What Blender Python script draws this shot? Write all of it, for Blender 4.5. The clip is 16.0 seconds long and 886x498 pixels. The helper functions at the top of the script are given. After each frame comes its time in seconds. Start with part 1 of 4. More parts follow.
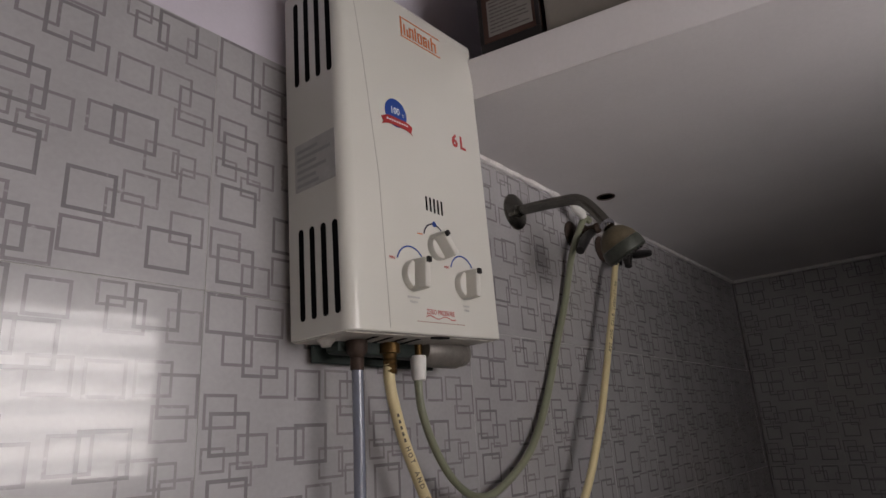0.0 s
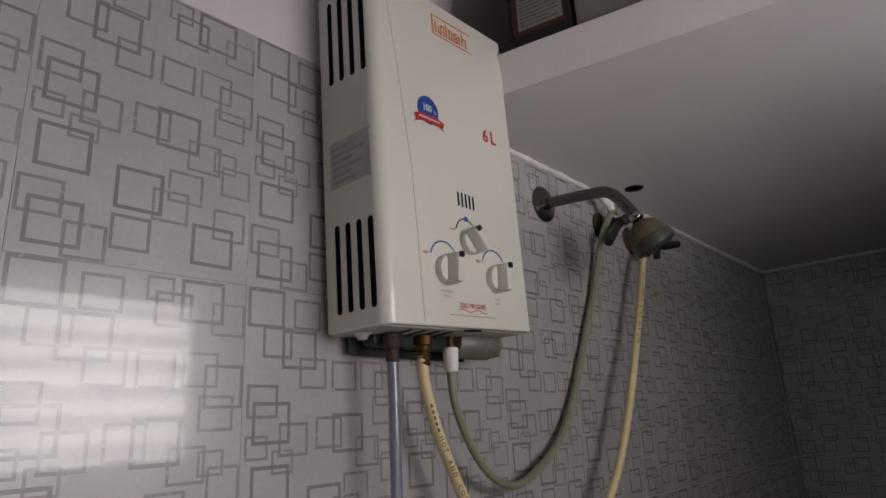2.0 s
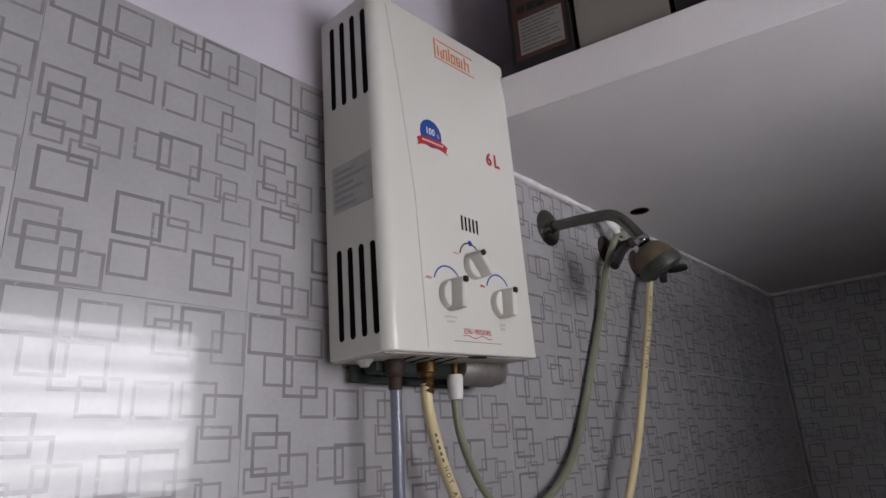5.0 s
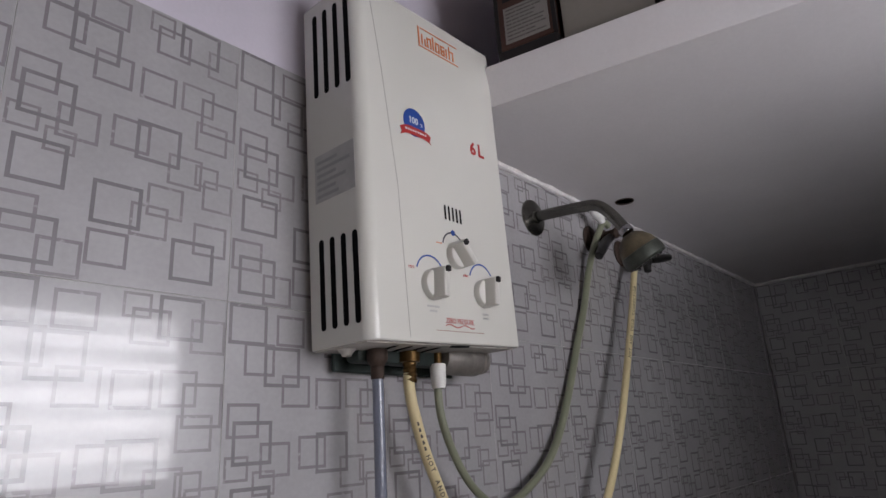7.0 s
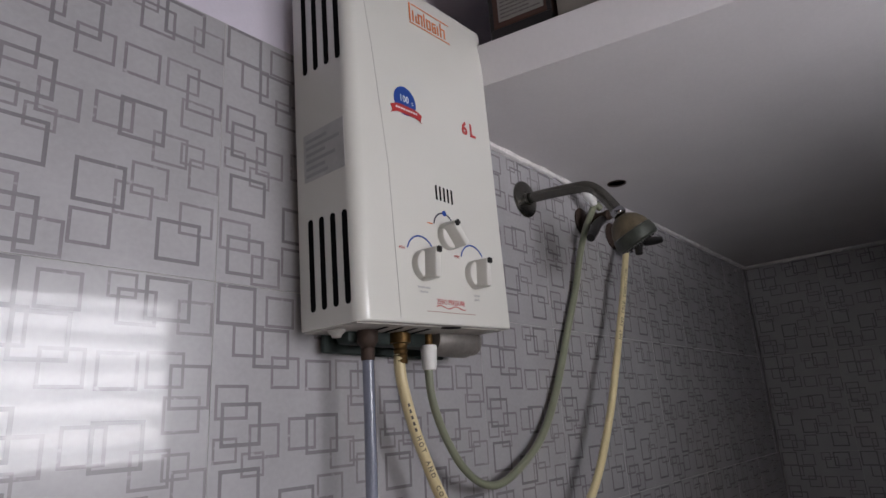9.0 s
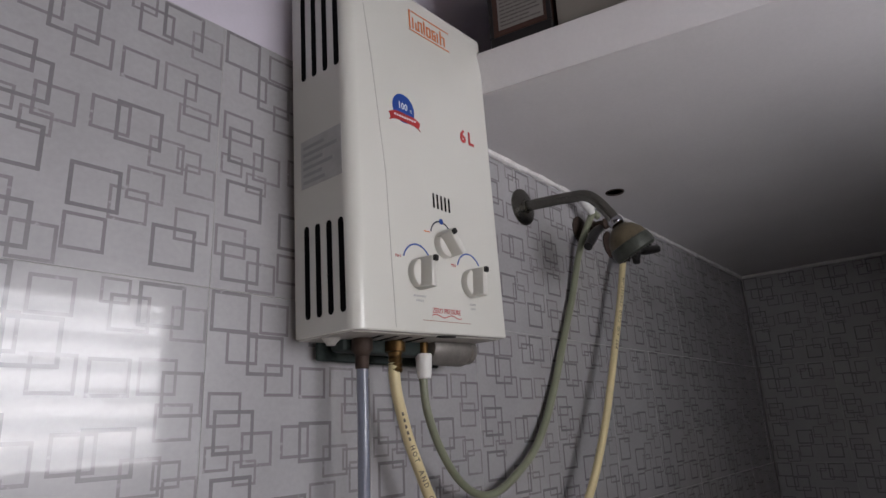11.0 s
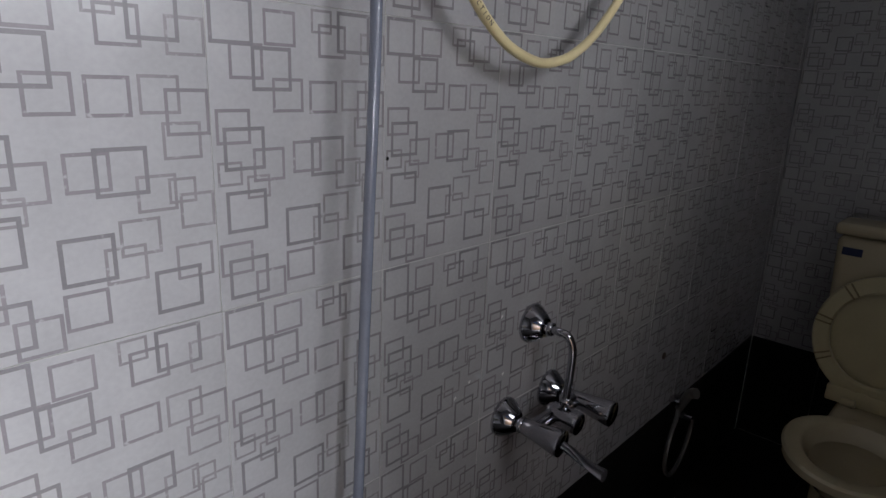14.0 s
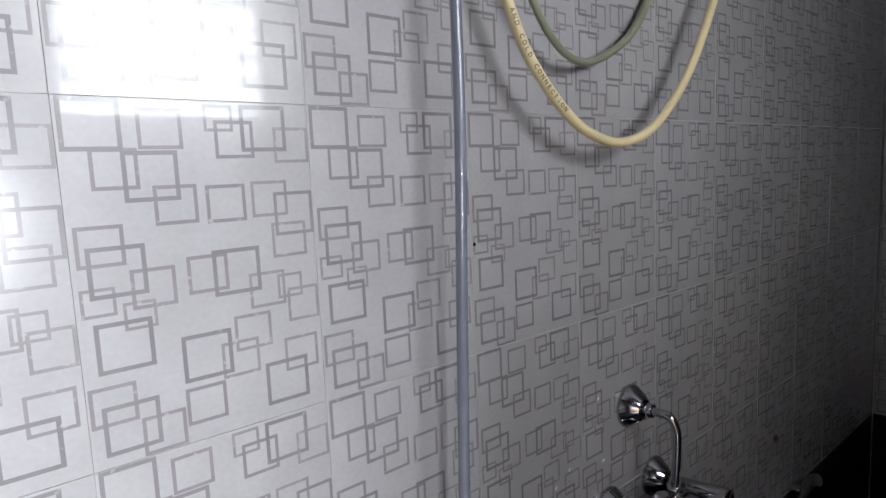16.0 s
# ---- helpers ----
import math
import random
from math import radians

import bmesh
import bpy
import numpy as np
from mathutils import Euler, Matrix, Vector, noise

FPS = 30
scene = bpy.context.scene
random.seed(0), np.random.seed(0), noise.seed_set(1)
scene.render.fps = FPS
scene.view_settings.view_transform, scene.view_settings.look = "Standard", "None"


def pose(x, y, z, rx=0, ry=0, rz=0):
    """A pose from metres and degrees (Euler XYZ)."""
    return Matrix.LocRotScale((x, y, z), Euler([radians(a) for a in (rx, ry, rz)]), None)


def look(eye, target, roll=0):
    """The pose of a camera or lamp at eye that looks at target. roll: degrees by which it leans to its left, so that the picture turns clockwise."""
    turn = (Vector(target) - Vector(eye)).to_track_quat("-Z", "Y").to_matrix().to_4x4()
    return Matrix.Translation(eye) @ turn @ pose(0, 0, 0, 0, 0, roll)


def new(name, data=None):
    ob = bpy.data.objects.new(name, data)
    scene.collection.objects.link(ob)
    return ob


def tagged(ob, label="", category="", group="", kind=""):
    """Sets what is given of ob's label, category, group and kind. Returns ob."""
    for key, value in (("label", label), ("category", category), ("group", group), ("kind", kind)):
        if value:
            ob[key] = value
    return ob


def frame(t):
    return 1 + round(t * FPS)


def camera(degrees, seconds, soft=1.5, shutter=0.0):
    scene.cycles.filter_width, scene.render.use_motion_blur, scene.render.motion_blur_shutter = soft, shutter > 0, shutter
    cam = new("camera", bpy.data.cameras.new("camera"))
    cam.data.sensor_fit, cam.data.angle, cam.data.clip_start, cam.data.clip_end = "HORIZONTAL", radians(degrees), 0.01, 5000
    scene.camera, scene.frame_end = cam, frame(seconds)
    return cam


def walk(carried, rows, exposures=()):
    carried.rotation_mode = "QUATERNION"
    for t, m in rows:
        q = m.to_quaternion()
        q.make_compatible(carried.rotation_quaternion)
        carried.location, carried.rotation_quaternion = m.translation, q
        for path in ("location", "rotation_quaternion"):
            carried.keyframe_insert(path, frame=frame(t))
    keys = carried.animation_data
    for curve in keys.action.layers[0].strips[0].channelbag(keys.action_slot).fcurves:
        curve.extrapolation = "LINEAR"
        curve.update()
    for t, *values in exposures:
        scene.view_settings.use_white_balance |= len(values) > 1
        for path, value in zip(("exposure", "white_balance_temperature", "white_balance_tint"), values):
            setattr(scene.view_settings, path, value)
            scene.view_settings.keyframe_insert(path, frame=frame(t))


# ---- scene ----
cam = camera(71.3, 16.0, soft=1.5)
EXPOSURES = [(0, -1.27, 6900, 16), (3.5, -1.20, 6900, 16), (4.2, -0.92, 6350, 15), (5, -0.91, 6330, 15), (8.5, -0.92, 6330, 15), (11, -0.96, 6380, 14), (12.5, -0.82, 6280, 14), (14, -0.76, 6180, 10), (14.5, -0.52, 6120, 9), (15.2, -0.55, 6140, 9), (16, -0.22, 6180, 9)]
PATH = [
    (0, (0.146, 0.349, 1.624), (1.626, 1.561, 2.209), -3.5),
    (0.5, (0.128, 0.339, 1.639), (1.595, 1.54, 2.277), -3.9),
    (1, (0.129, 0.345, 1.633), (1.604, 1.569, 2.204), -2.6),
    (1.5, (0.121, 0.35, 1.629), (1.549, 1.641, 2.174), -2.2),
    (2, (0.124, 0.346, 1.628), (1.561, 1.622, 2.181), -3.0),
    (2.5, (0.128, 0.342, 1.63), (1.562, 1.626, 2.175), -3.6),
    (3, (0.134, 0.357, 1.628), (1.575, 1.643, 2.148), -3.8),
    (3.5, (0.137, 0.36, 1.63), (1.555, 1.661, 2.174), -4.7),
    (4, (0.133, 0.369, 1.629), (1.53, 1.693, 2.173), -4.0),
    (4.5, (0.129, 0.367, 1.632), (1.526, 1.68, 2.2), -2.9),
    (5, (0.134, 0.353, 1.633), (1.547, 1.622, 2.26), -3.2),
    (5.2, (0.137, 0.35, 1.634), (1.558, 1.607, 2.269), -3.3),
    (7.5, (0.14, 0.347, 1.632), (1.59, 1.599, 2.207), -3.3),
    (8, (0.141, 0.349, 1.633), (1.599, 1.601, 2.186), -3.5),
    (8.5, (0.146, 0.353, 1.63), (1.615, 1.598, 2.171), -3.6),
    (11, (0.15, 0.352, 1.638), (1.622, 1.587, 2.19), -2.7),
    (11.5, (0.161, 0.368, 1.602), (1.686, 1.62, 1.932), -0.6),
    (12, (0.169, 0.381, 1.558), (1.683, 1.685, 1.653), -0.8),
    (12.5, (0.173, 0.388, 1.522), (1.663, 1.723, 1.483), 0.2),
    (13, (0.176, 0.383, 1.487), (1.649, 1.725, 1.32), 0.3),
    (13.5, (0.179, 0.376, 1.437), (1.619, 1.713, 1.065), 2.0),
    (14, (0.182, 0.365, 1.384), (1.606, 1.663, 0.846), 2.3),
    (14.5, (0.18, 0.353, 1.338), (1.587, 1.596, 0.649), 2.8),
    (15, (0.182, 0.346, 1.311), (1.574, 1.541, 0.516), 2.4),
    (15.5, (0.164, 0.353, 1.313), (1.449, 1.74, 0.663), -1.3),
    (16, (0.152, 0.37, 1.375), (1.452, 1.87, 1.13), -2.6),
]
walk(cam, [(t, look(eye, target, roll)) for t, eye, target, roll in PATH], EXPOSURES)

# ---- light ----
world = bpy.data.worlds.new("world")
scene.world = world
world.use_nodes = True
wn, wl = world.node_tree.nodes, world.node_tree.links
sky = wn.new("ShaderNodeTexSky")
sky.sky_type, sky.sun_disc = "NISHITA", False
sky.sun_elevation, sky.sun_rotation = radians(48), radians(160)
wn["Background"].inputs[1].default_value = 0.08
wl.new(sky.outputs[0], wn["Background"].inputs[0])


def area(name, loc, target, size, size_y, power, colour):
    data = bpy.data.lights.new(name, "AREA")
    data.shape, data.size, data.size_y, data.energy, data.color = "RECTANGLE", size, size_y, power, colour
    ob = new(name, data)
    ob.matrix_world = look(loc, target)
    return ob


# daylight by the louvred window behind the camera, and an added fill lamp aimed through an assumed doorway in the same
# wall to brighten the lower left
area("window_daylight", (0.865, -0.56, 1.845), (1.03, 1.0, 1.95), 0.90, 0.70, 31, (1.0, 0.985, 0.99))
area("door_fill_lamp", (0.14, -1.25, 1.26), (0.15, -0.65, 0.05), 0.50, 0.6, 200, (0.985, 0.985, 1.0))


# ---- materials ----
def material(name, colour, rough=0.5, metal=0.0, var=0.12, scale=8.0, fine=120.0, bump=0.05, coat=0.0, per_object=0.0, spec=0.5, grit=0.0):
    m = bpy.data.materials.new(name)
    m.use_nodes = True
    n, l = m.node_tree.nodes, m.node_tree.links
    b = n["Principled BSDF"]
    b.inputs["Roughness"].default_value, b.inputs["Metallic"].default_value = rough, metal
    b.inputs["Coat Weight"].default_value, b.inputs["Coat Roughness"].default_value = coat, 0.04
    b.inputs["Specular IOR Level"].default_value = spec
    tc = n.new("ShaderNodeTexCoord")
    big, small = n.new("ShaderNodeTexNoise"), n.new("ShaderNodeTexNoise")
    big.inputs["Scale"].default_value, small.inputs["Scale"].default_value = scale, fine
    big.inputs["Detail"].default_value = small.inputs["Detail"].default_value = 4
    for t in (big, small):
        l.new(tc.outputs["Object"], t.inputs["Vector"])
    mix = n.new("ShaderNodeMath")
    mix.operation = "MULTIPLY_ADD"
    l.new(small.outputs["Fac"], mix.inputs[0])
    mix.inputs[1].default_value = 0.45
    l.new(big.outputs["Fac"], mix.inputs[2])
    ramp = n.new("ShaderNodeMapRange")
    ramp.inputs["From Min"].default_value, ramp.inputs["From Max"].default_value = 0.4, 1.05
    ramp.inputs["To Min"].default_value, ramp.inputs["To Max"].default_value = 1 - var, 1 + var
    l.new(mix.outputs[0], ramp.inputs["Value"])
    value = ramp.outputs["Result"]
    if per_object:
        info, mr, mul = n.new("ShaderNodeObjectInfo"), n.new("ShaderNodeMapRange"), n.new("ShaderNodeMath")
        mr.inputs["To Min"].default_value, mr.inputs["To Max"].default_value = 1 - per_object, 1 + per_object
        l.new(info.outputs["Random"], mr.inputs["Value"])
        mul.operation = "MULTIPLY"
        l.new(mr.outputs["Result"], mul.inputs[0])
        l.new(value, mul.inputs[1])
        value = mul.outputs[0]
    vm = n.new("ShaderNodeVectorMath")
    vm.operation = "SCALE"
    vm.inputs[0].default_value = colour
    l.new(value, vm.inputs["Scale"])
    l.new(vm.outputs[0], b.inputs["Base Color"])
    if grit:
        rr = n.new("ShaderNodeMapRange")
        rr.inputs["From Min"].default_value, rr.inputs["From Max"].default_value = 0.4, 1.05
        rr.inputs["To Min"].default_value, rr.inputs["To Max"].default_value = max(rough - grit, 0.02), rough + grit
        l.new(mix.outputs[0], rr.inputs["Value"])
        l.new(rr.outputs["Result"], b.inputs["Roughness"])
    if bump:
        bp = n.new("ShaderNodeBump")
        bp.inputs["Strength"].default_value, bp.inputs["Distance"].default_value = bump, 0.002
        l.new(mix.outputs[0], bp.inputs["Height"])
        l.new(bp.outputs[0], b.inputs["Normal"])
        if coat >= 0.8:
            ripple, rb = n.new("ShaderNodeTexNoise"), n.new("ShaderNodeBump")
            ripple.inputs["Scale"].default_value, ripple.inputs["Detail"].default_value = 90, 3
            rb.inputs["Strength"].default_value, rb.inputs["Distance"].default_value = 0.022, 0.002
            l.new(tc.outputs["Object"], ripple.inputs["Vector"])
            l.new(ripple.outputs["Fac"], rb.inputs["Height"])
            l.new(rb.outputs[0], b.inputs["Coat Normal"])
    return m


def printed(name, ink, ground, wear):
    """Glazed print: ink lines with small worn gaps that show the glaze."""
    m = material(name, ink, rough=0.22, var=0.18, scale=14, fine=420, bump=0.03, coat=1.0, per_object=0.03)
    n, l = m.node_tree.nodes, m.node_tree.links
    b = n["Principled BSDF"]
    source = b.inputs["Base Color"].links[0].from_socket
    tc, no, mr, mx = n.new("ShaderNodeTexCoord"), n.new("ShaderNodeTexNoise"), n.new("ShaderNodeMapRange"), n.new("ShaderNodeMix")
    no.inputs["Scale"].default_value, no.inputs["Detail"].default_value = 95, 3
    mr.inputs["From Min"].default_value, mr.inputs["From Max"].default_value = wear, wear + 0.1
    mx.data_type = "RGBA"
    l.new(tc.outputs["Object"], no.inputs["Vector"])
    l.new(no.outputs["Fac"], mr.inputs["Value"])
    l.new(mr.outputs["Result"], mx.inputs["Factor"])
    l.new(source, mx.inputs[6])
    mx.inputs[7].default_value = (*ground, 1)
    l.new(mx.outputs[2], b.inputs["Base Color"])
    return m


GLAZE = (0.372, 0.365, 0.374)
M_TILE = material("tile_glaze", GLAZE, 0.22, var=0.13, scale=9, fine=160, bump=0.035, coat=0.87, per_object=0.03, grit=0.04)
M_BOLD = printed("tile_print_bold", (0.210, 0.199, 0.210), GLAZE, 0.66)
M_MID = printed("tile_print_mid", (0.230, 0.213, 0.227), GLAZE, 0.62)
M_THIN = printed("tile_print_thin", (0.250, 0.235, 0.245), GLAZE, 0.6)
M_GROUT = material("grout", (0.46, 0.45, 0.44), 0.9, var=0.25, scale=20, fine=300, bump=0.3)
M_DADO = material("black_tile", (0.006, 0.006, 0.006), 0.45, var=0.4, scale=10, bump=0.03, per_object=0.2, spec=0.15)
M_FLOOR = material("dark_floor_tile", (0.008, 0.0075, 0.0075), 0.6, var=0.4, scale=7, bump=0.08, per_object=0.2, spec=0.15)
M_PAINT = material("lilac_white_paint", (0.60, 0.565, 0.64), 0.75, var=0.06, scale=5, fine=200, bump=0.12)
# walls out of view: grey set below the tile glaze to cut bounced light
M_SOUTH = material("bounce_cutting_grey", (0.155, 0.153, 0.157), 0.3, var=0.1, scale=9, fine=120, bump=0.05)
M_PALE = material("pale_floor", (0.38, 0.37, 0.35), 0.4, var=0.08, scale=5, fine=90, bump=0.05)
M_SLAB = material("white_plaster", (0.66, 0.64, 0.65), 0.8, var=0.07, scale=4, fine=160, bump=0.2)
M_BEAD = material("rough_white_plaster", (0.72, 0.70, 0.69), 0.9, var=0.2, scale=30, fine=240, bump=0.6)
M_CASE = material("cream_enamel", (0.66, 0.655, 0.605), 0.24, var=0.02, scale=5, fine=250, bump=0.02, coat=0.35)
M_CASE_UNDER = material("grimy_enamel", (0.42, 0.40, 0.37), 0.45, var=0.35, scale=25, fine=200, bump=0.1)
# burner zinc, with the shade beneath the case put into its colour
M_BURNER = material("shaded_zinc", (0.20, 0.185, 0.17), 0.45, 0.3, var=0.3, scale=30, fine=200, bump=0.1)
M_KNOB = material("cream_plastic", (0.62, 0.61, 0.565), 0.38, var=0.03, scale=20, bump=0.02)
# painted darkness for slots and holes that have no depth
M_BLACK = material("black_void", (0.003, 0.003, 0.0035), 0.85, var=0.3, bump=0.0, spec=0.1)
M_BLACKPLASTIC = material("black_plastic", (0.010, 0.0095, 0.0095), 0.35, var=0.3, scale=30, bump=0.05)
M_CHROME = material("chrome", (0.42, 0.42, 0.45), 0.06, 1.0, var=0.06, scale=20, fine=300, bump=0.02)
M_DULL = material("dull_chrome", (0.17, 0.165, 0.15), 0.27, 1.0, var=0.25, scale=30, fine=260, bump=0.1)
M_SCALE = material("limescaled_chrome", (0.115, 0.092, 0.056), 0.5, 0.25, var=0.45, scale=35, fine=240, bump=0.25)
M_FACE = material("greenish_chrome", (0.058, 0.064, 0.054), 0.4, 0.4, var=0.4, scale=45, fine=240, bump=0.15)
# brass, rust and copper lowered in colour for the shadow below the heater
M_BRASS = material("shaded_aged_brass", (0.12, 0.07, 0.025), 0.45, 0.9, var=0.4, scale=60, fine=300, bump=0.15)
M_RUST = material("rusty_iron", (0.05, 0.032, 0.024), 0.7, 0.4, var=0.5, scale=60, fine=300, bump=0.3)
M_VERDIGRIS = material("shaded_tarnished_copper", (0.022, 0.032, 0.029), 0.6, 0.3, var=0.5, scale=50, fine=300, bump=0.2)
M_HOSE_Y = material("yellow_hose", (0.66, 0.56, 0.32), 0.42, var=0.10, scale=18, fine=220, bump=0.05)
M_HOSE_G = material("green_hose", (0.21, 0.225, 0.155), 0.40, var=0.16, scale=14, fine=220, bump=0.05)
M_PIPE = material("grey_hose", (0.17, 0.185, 0.235), 0.22, var=0.14, scale=25, fine=400, bump=0.04, coat=0.79)
M_WHITEPL = material("white_plastic", (0.74, 0.73, 0.71), 0.4, var=0.05, scale=30, bump=0.03)
M_SPRAY = material("grey_spray_plastic", (0.13, 0.125, 0.12), 0.35, 0.3, var=0.2, scale=30, bump=0.05)
M_CERAMIC = material("ivory_ceramic", (0.52, 0.45, 0.30), 0.12, var=0.04, scale=6, bump=0.01, coat=0.4)
M_BASIN = material("cream_ceramic", (0.74, 0.705, 0.60), 0.10, var=0.03, scale=6, bump=0.01, coat=0.4)
M_SEAT = material("ivory_plastic", (0.56, 0.49, 0.29), 0.3, var=0.06, scale=12, bump=0.02)
M_SEAM = material("brown_plastic", (0.26, 0.20, 0.10), 0.5, var=0.2, scale=30, bump=0.03)
M_CARD = material("brown_carton", (0.062, 0.026, 0.017), 0.75, var=0.2, scale=12, fine=200, bump=0.08)
M_CARD_DARK = material("dark_carton", (0.008, 0.006, 0.006), 0.7, var=0.3, scale=12, bump=0.08)
M_GREYCARD = material("grey_carton_board", (0.23, 0.21, 0.185), 0.8, var=0.08, scale=9, fine=160, bump=0.08)
M_PAPER = material("paper_label", (0.23, 0.215, 0.20), 0.7, var=0.05, scale=20, bump=0.02)
M_GREYLABEL = material("silver_label", (0.44, 0.44, 0.43), 0.35, 0.2, var=0.12, scale=40, bump=0.02)
M_HOSEINK = material("worn_dark_ink", (0.09, 0.075, 0.06), 0.5, var=0.2, scale=60, bump=0)
M_FADEDINK = material("faded_black_ink", (0.11, 0.10, 0.09), 0.6, var=0.2, scale=60, bump=0)
M_JOINT = material("shaded_seam", (0.40, 0.39, 0.36), 0.5, var=0.1, scale=40, bump=0.02)
M_GREYINK = material("grey_ink", (0.33, 0.33, 0.33), 0.5, var=0.1)
M_ORANGE = material("orange_ink", (0.62, 0.17, 0.045), 0.4, var=0.05, bump=0)
M_RED = material("red_ink", (0.42, 0.025, 0.025), 0.4, var=0.05, bump=0)
M_STICKER = material("dark_blue_film", (0.012, 0.020, 0.070), 0.4, var=0.05, bump=0)
M_BLUE = material("blue_ink", (0.015, 0.065, 0.30), 0.35, var=0.05, bump=0)
M_DARKINK = material("dark_ink", (0.03, 0.03, 0.05), 0.5, var=0.05, bump=0)
M_FINE = material("brown_ink", (0.30, 0.16, 0.12), 0.5, var=0.05, bump=0)
M_WHITEINK = material("white_ink", (0.78, 0.78, 0.78), 0.4, var=0.03, bump=0)
M_FROST = material("frosted_pane", (0.80, 0.83, 0.84), 0.5, var=0.05, bump=0.02)
M_FROST.node_tree.nodes["Principled BSDF"].inputs["Transmission Weight"].default_value = 0.9
M_STEEL = material("painted_steel", (0.30, 0.29, 0.28), 0.5, var=0.15, scale=20)
M_WOOD = material("door_paint", (0.20, 0.13, 0.08), 0.5, var=0.25, scale=12, bump=0.1)


# ---- builders ----
def box(bm, lo, hi, bevel=0.0, seg=2, slot=0):
    c = [(a + b) / 2 for a, b in zip(lo, hi)]
    s = [b - a for a, b in zip(lo, hi)]
    r = bmesh.ops.create_cube(bm, size=1.0, matrix=Matrix.Translation(c) @ Matrix.Diagonal((*s, 1)))
    verts = r["verts"]
    if bevel:
        edges = list({e for v in verts for e in v.link_edges})
        bmesh.ops.bevel(bm, geom=edges, offset=bevel, segments=seg, profile=0.5, affect="EDGES")
    return bm


def axis_frame(d):
    d = Vector(d).normalized()
    u = d.orthogonal().normalized()
    return d, u, d.cross(u)


def lathe(bm, p0, direction, profile, seg=32, scale_uv=(1, 1), up=None):
    """Turn a profile of (distance along the axis, radius) round an axis."""
    p0, (d, u, v) = Vector(p0), axis_frame(direction)
    if up is not None:
        u = (Vector(up) - d * Vector(up).dot(d)).normalized()
        v = d.cross(u)
    rings = []
    for h, r in profile:
        rings.append([bm.verts.new(p0 + d * h + u * (r * scale_uv[0] * math.cos(a)) + v * (r * scale_uv[1] * math.sin(a)))
                      for a in (2 * math.pi * k / seg for k in range(seg))])
    for a, b in zip(rings, rings[1:]):
        for k in range(seg):
            bm.faces.new((a[k], a[(k + 1) % seg], b[(k + 1) % seg], b[k])).smooth = True
    for ring in (rings[0], rings[-1]):
        try:
            bm.faces.new(ring)
        except ValueError:
            pass
    bmesh.ops.recalc_face_normals(bm, faces=bm.faces)
    return bm


def smooth_path(points, steps=8):
    pts = [Vector(p) for p in points]
    pts = [2 * pts[0] - pts[1]] + pts + [2 * pts[-1] - pts[-2]]
    out = []
    for i in range(1, len(pts) - 2):
        a, b, c, d = pts[i - 1:i + 3]
        for k in range(steps):
            t = k / steps
            out.append(0.5 * (2 * b + (c - a) * t + (2 * a - 5 * b + 4 * c - d) * t * t + (3 * b - a - 3 * c + d) * t ** 3))
    out.append(pts[-2])
    return out


def tube(bm, path, radius, seg=16, wobble=0.0):
    n = len(path)
    u = None
    rings = []
    for i, p in enumerate(path):
        d = (path[min(i + 1, n - 1)] - path[max(i - 1, 0)]).normalized()
        u = d.orthogonal().normalized() if u is None else (u - d * u.dot(d)).normalized()
        v = d.cross(u)
        r = radius(i / (n - 1)) if callable(radius) else radius
        r *= 1 + wobble * noise.noise(p * 30)
        rings.append([bm.verts.new(p + u * (r * math.cos(a)) + v * (r * math.sin(a))) for a in (2 * math.pi * k / seg for k in range(seg))])
    for a, b in zip(rings, rings[1:]):
        for k in range(seg):
            bm.faces.new((a[k], a[(k + 1) % seg], b[(k + 1) % seg], b[k])).smooth = True
    bm.faces.new(rings[0])
    bm.faces.new(rings[-1])
    bmesh.ops.recalc_face_normals(bm, faces=bm.faces)
    return bm


def slab_from_outline(bm, outline, thickness, place):
    """A plate with the outline in its own x, y, of that thickness along z, set by the matrix place."""
    front = [bm.verts.new(place @ Vector((x, y, thickness))) for x, y in outline]
    back = [bm.verts.new(place @ Vector((x, y, 0))) for x, y in outline]
    bm.faces.new(front)
    bm.faces.new(back[::-1])
    for k in range(len(outline)):
        j = (k + 1) % len(outline)
        bm.faces.new((front[k], back[k], back[j], front[j]))
    bmesh.ops.recalc_face_normals(bm, faces=bm.faces)
    return bm


def mesh_of(name, bm, mats, smooth=False):
    me = bpy.data.meshes.new(name)
    bm.to_mesh(me)
    bm.free()
    for m in mats if isinstance(mats, (list, tuple)) else (mats,):
        me.materials.append(m)
    if smooth:
        me.shade_smooth()
        me.set_sharp_from_angle(angle=radians(38))
    return me


def base_of(ob):
    p = Vector((0, 0, 0))
    while ob is not None:
        p += ob.location
        ob = ob.parent
    return p


def thing(name, base, label, category, group="", kind=""):
    ob = new(name)
    ob.location = base
    ob.empty_display_size = 0.05
    return tagged(ob, label, category, group, kind)


def part(name, bm, mats, parent, label="", smooth=True):
    bmesh.ops.translate(bm, verts=bm.verts, vec=-base_of(parent))
    ob = new(name, mesh_of(name, bm, mats, smooth))
    ob.parent = parent
    return tagged(ob, label)


def solid(name, bm, mats, label, category, kind="", smooth=True):
    return tagged(new(name, mesh_of(name, bm, mats, smooth)), label, category, "", kind)


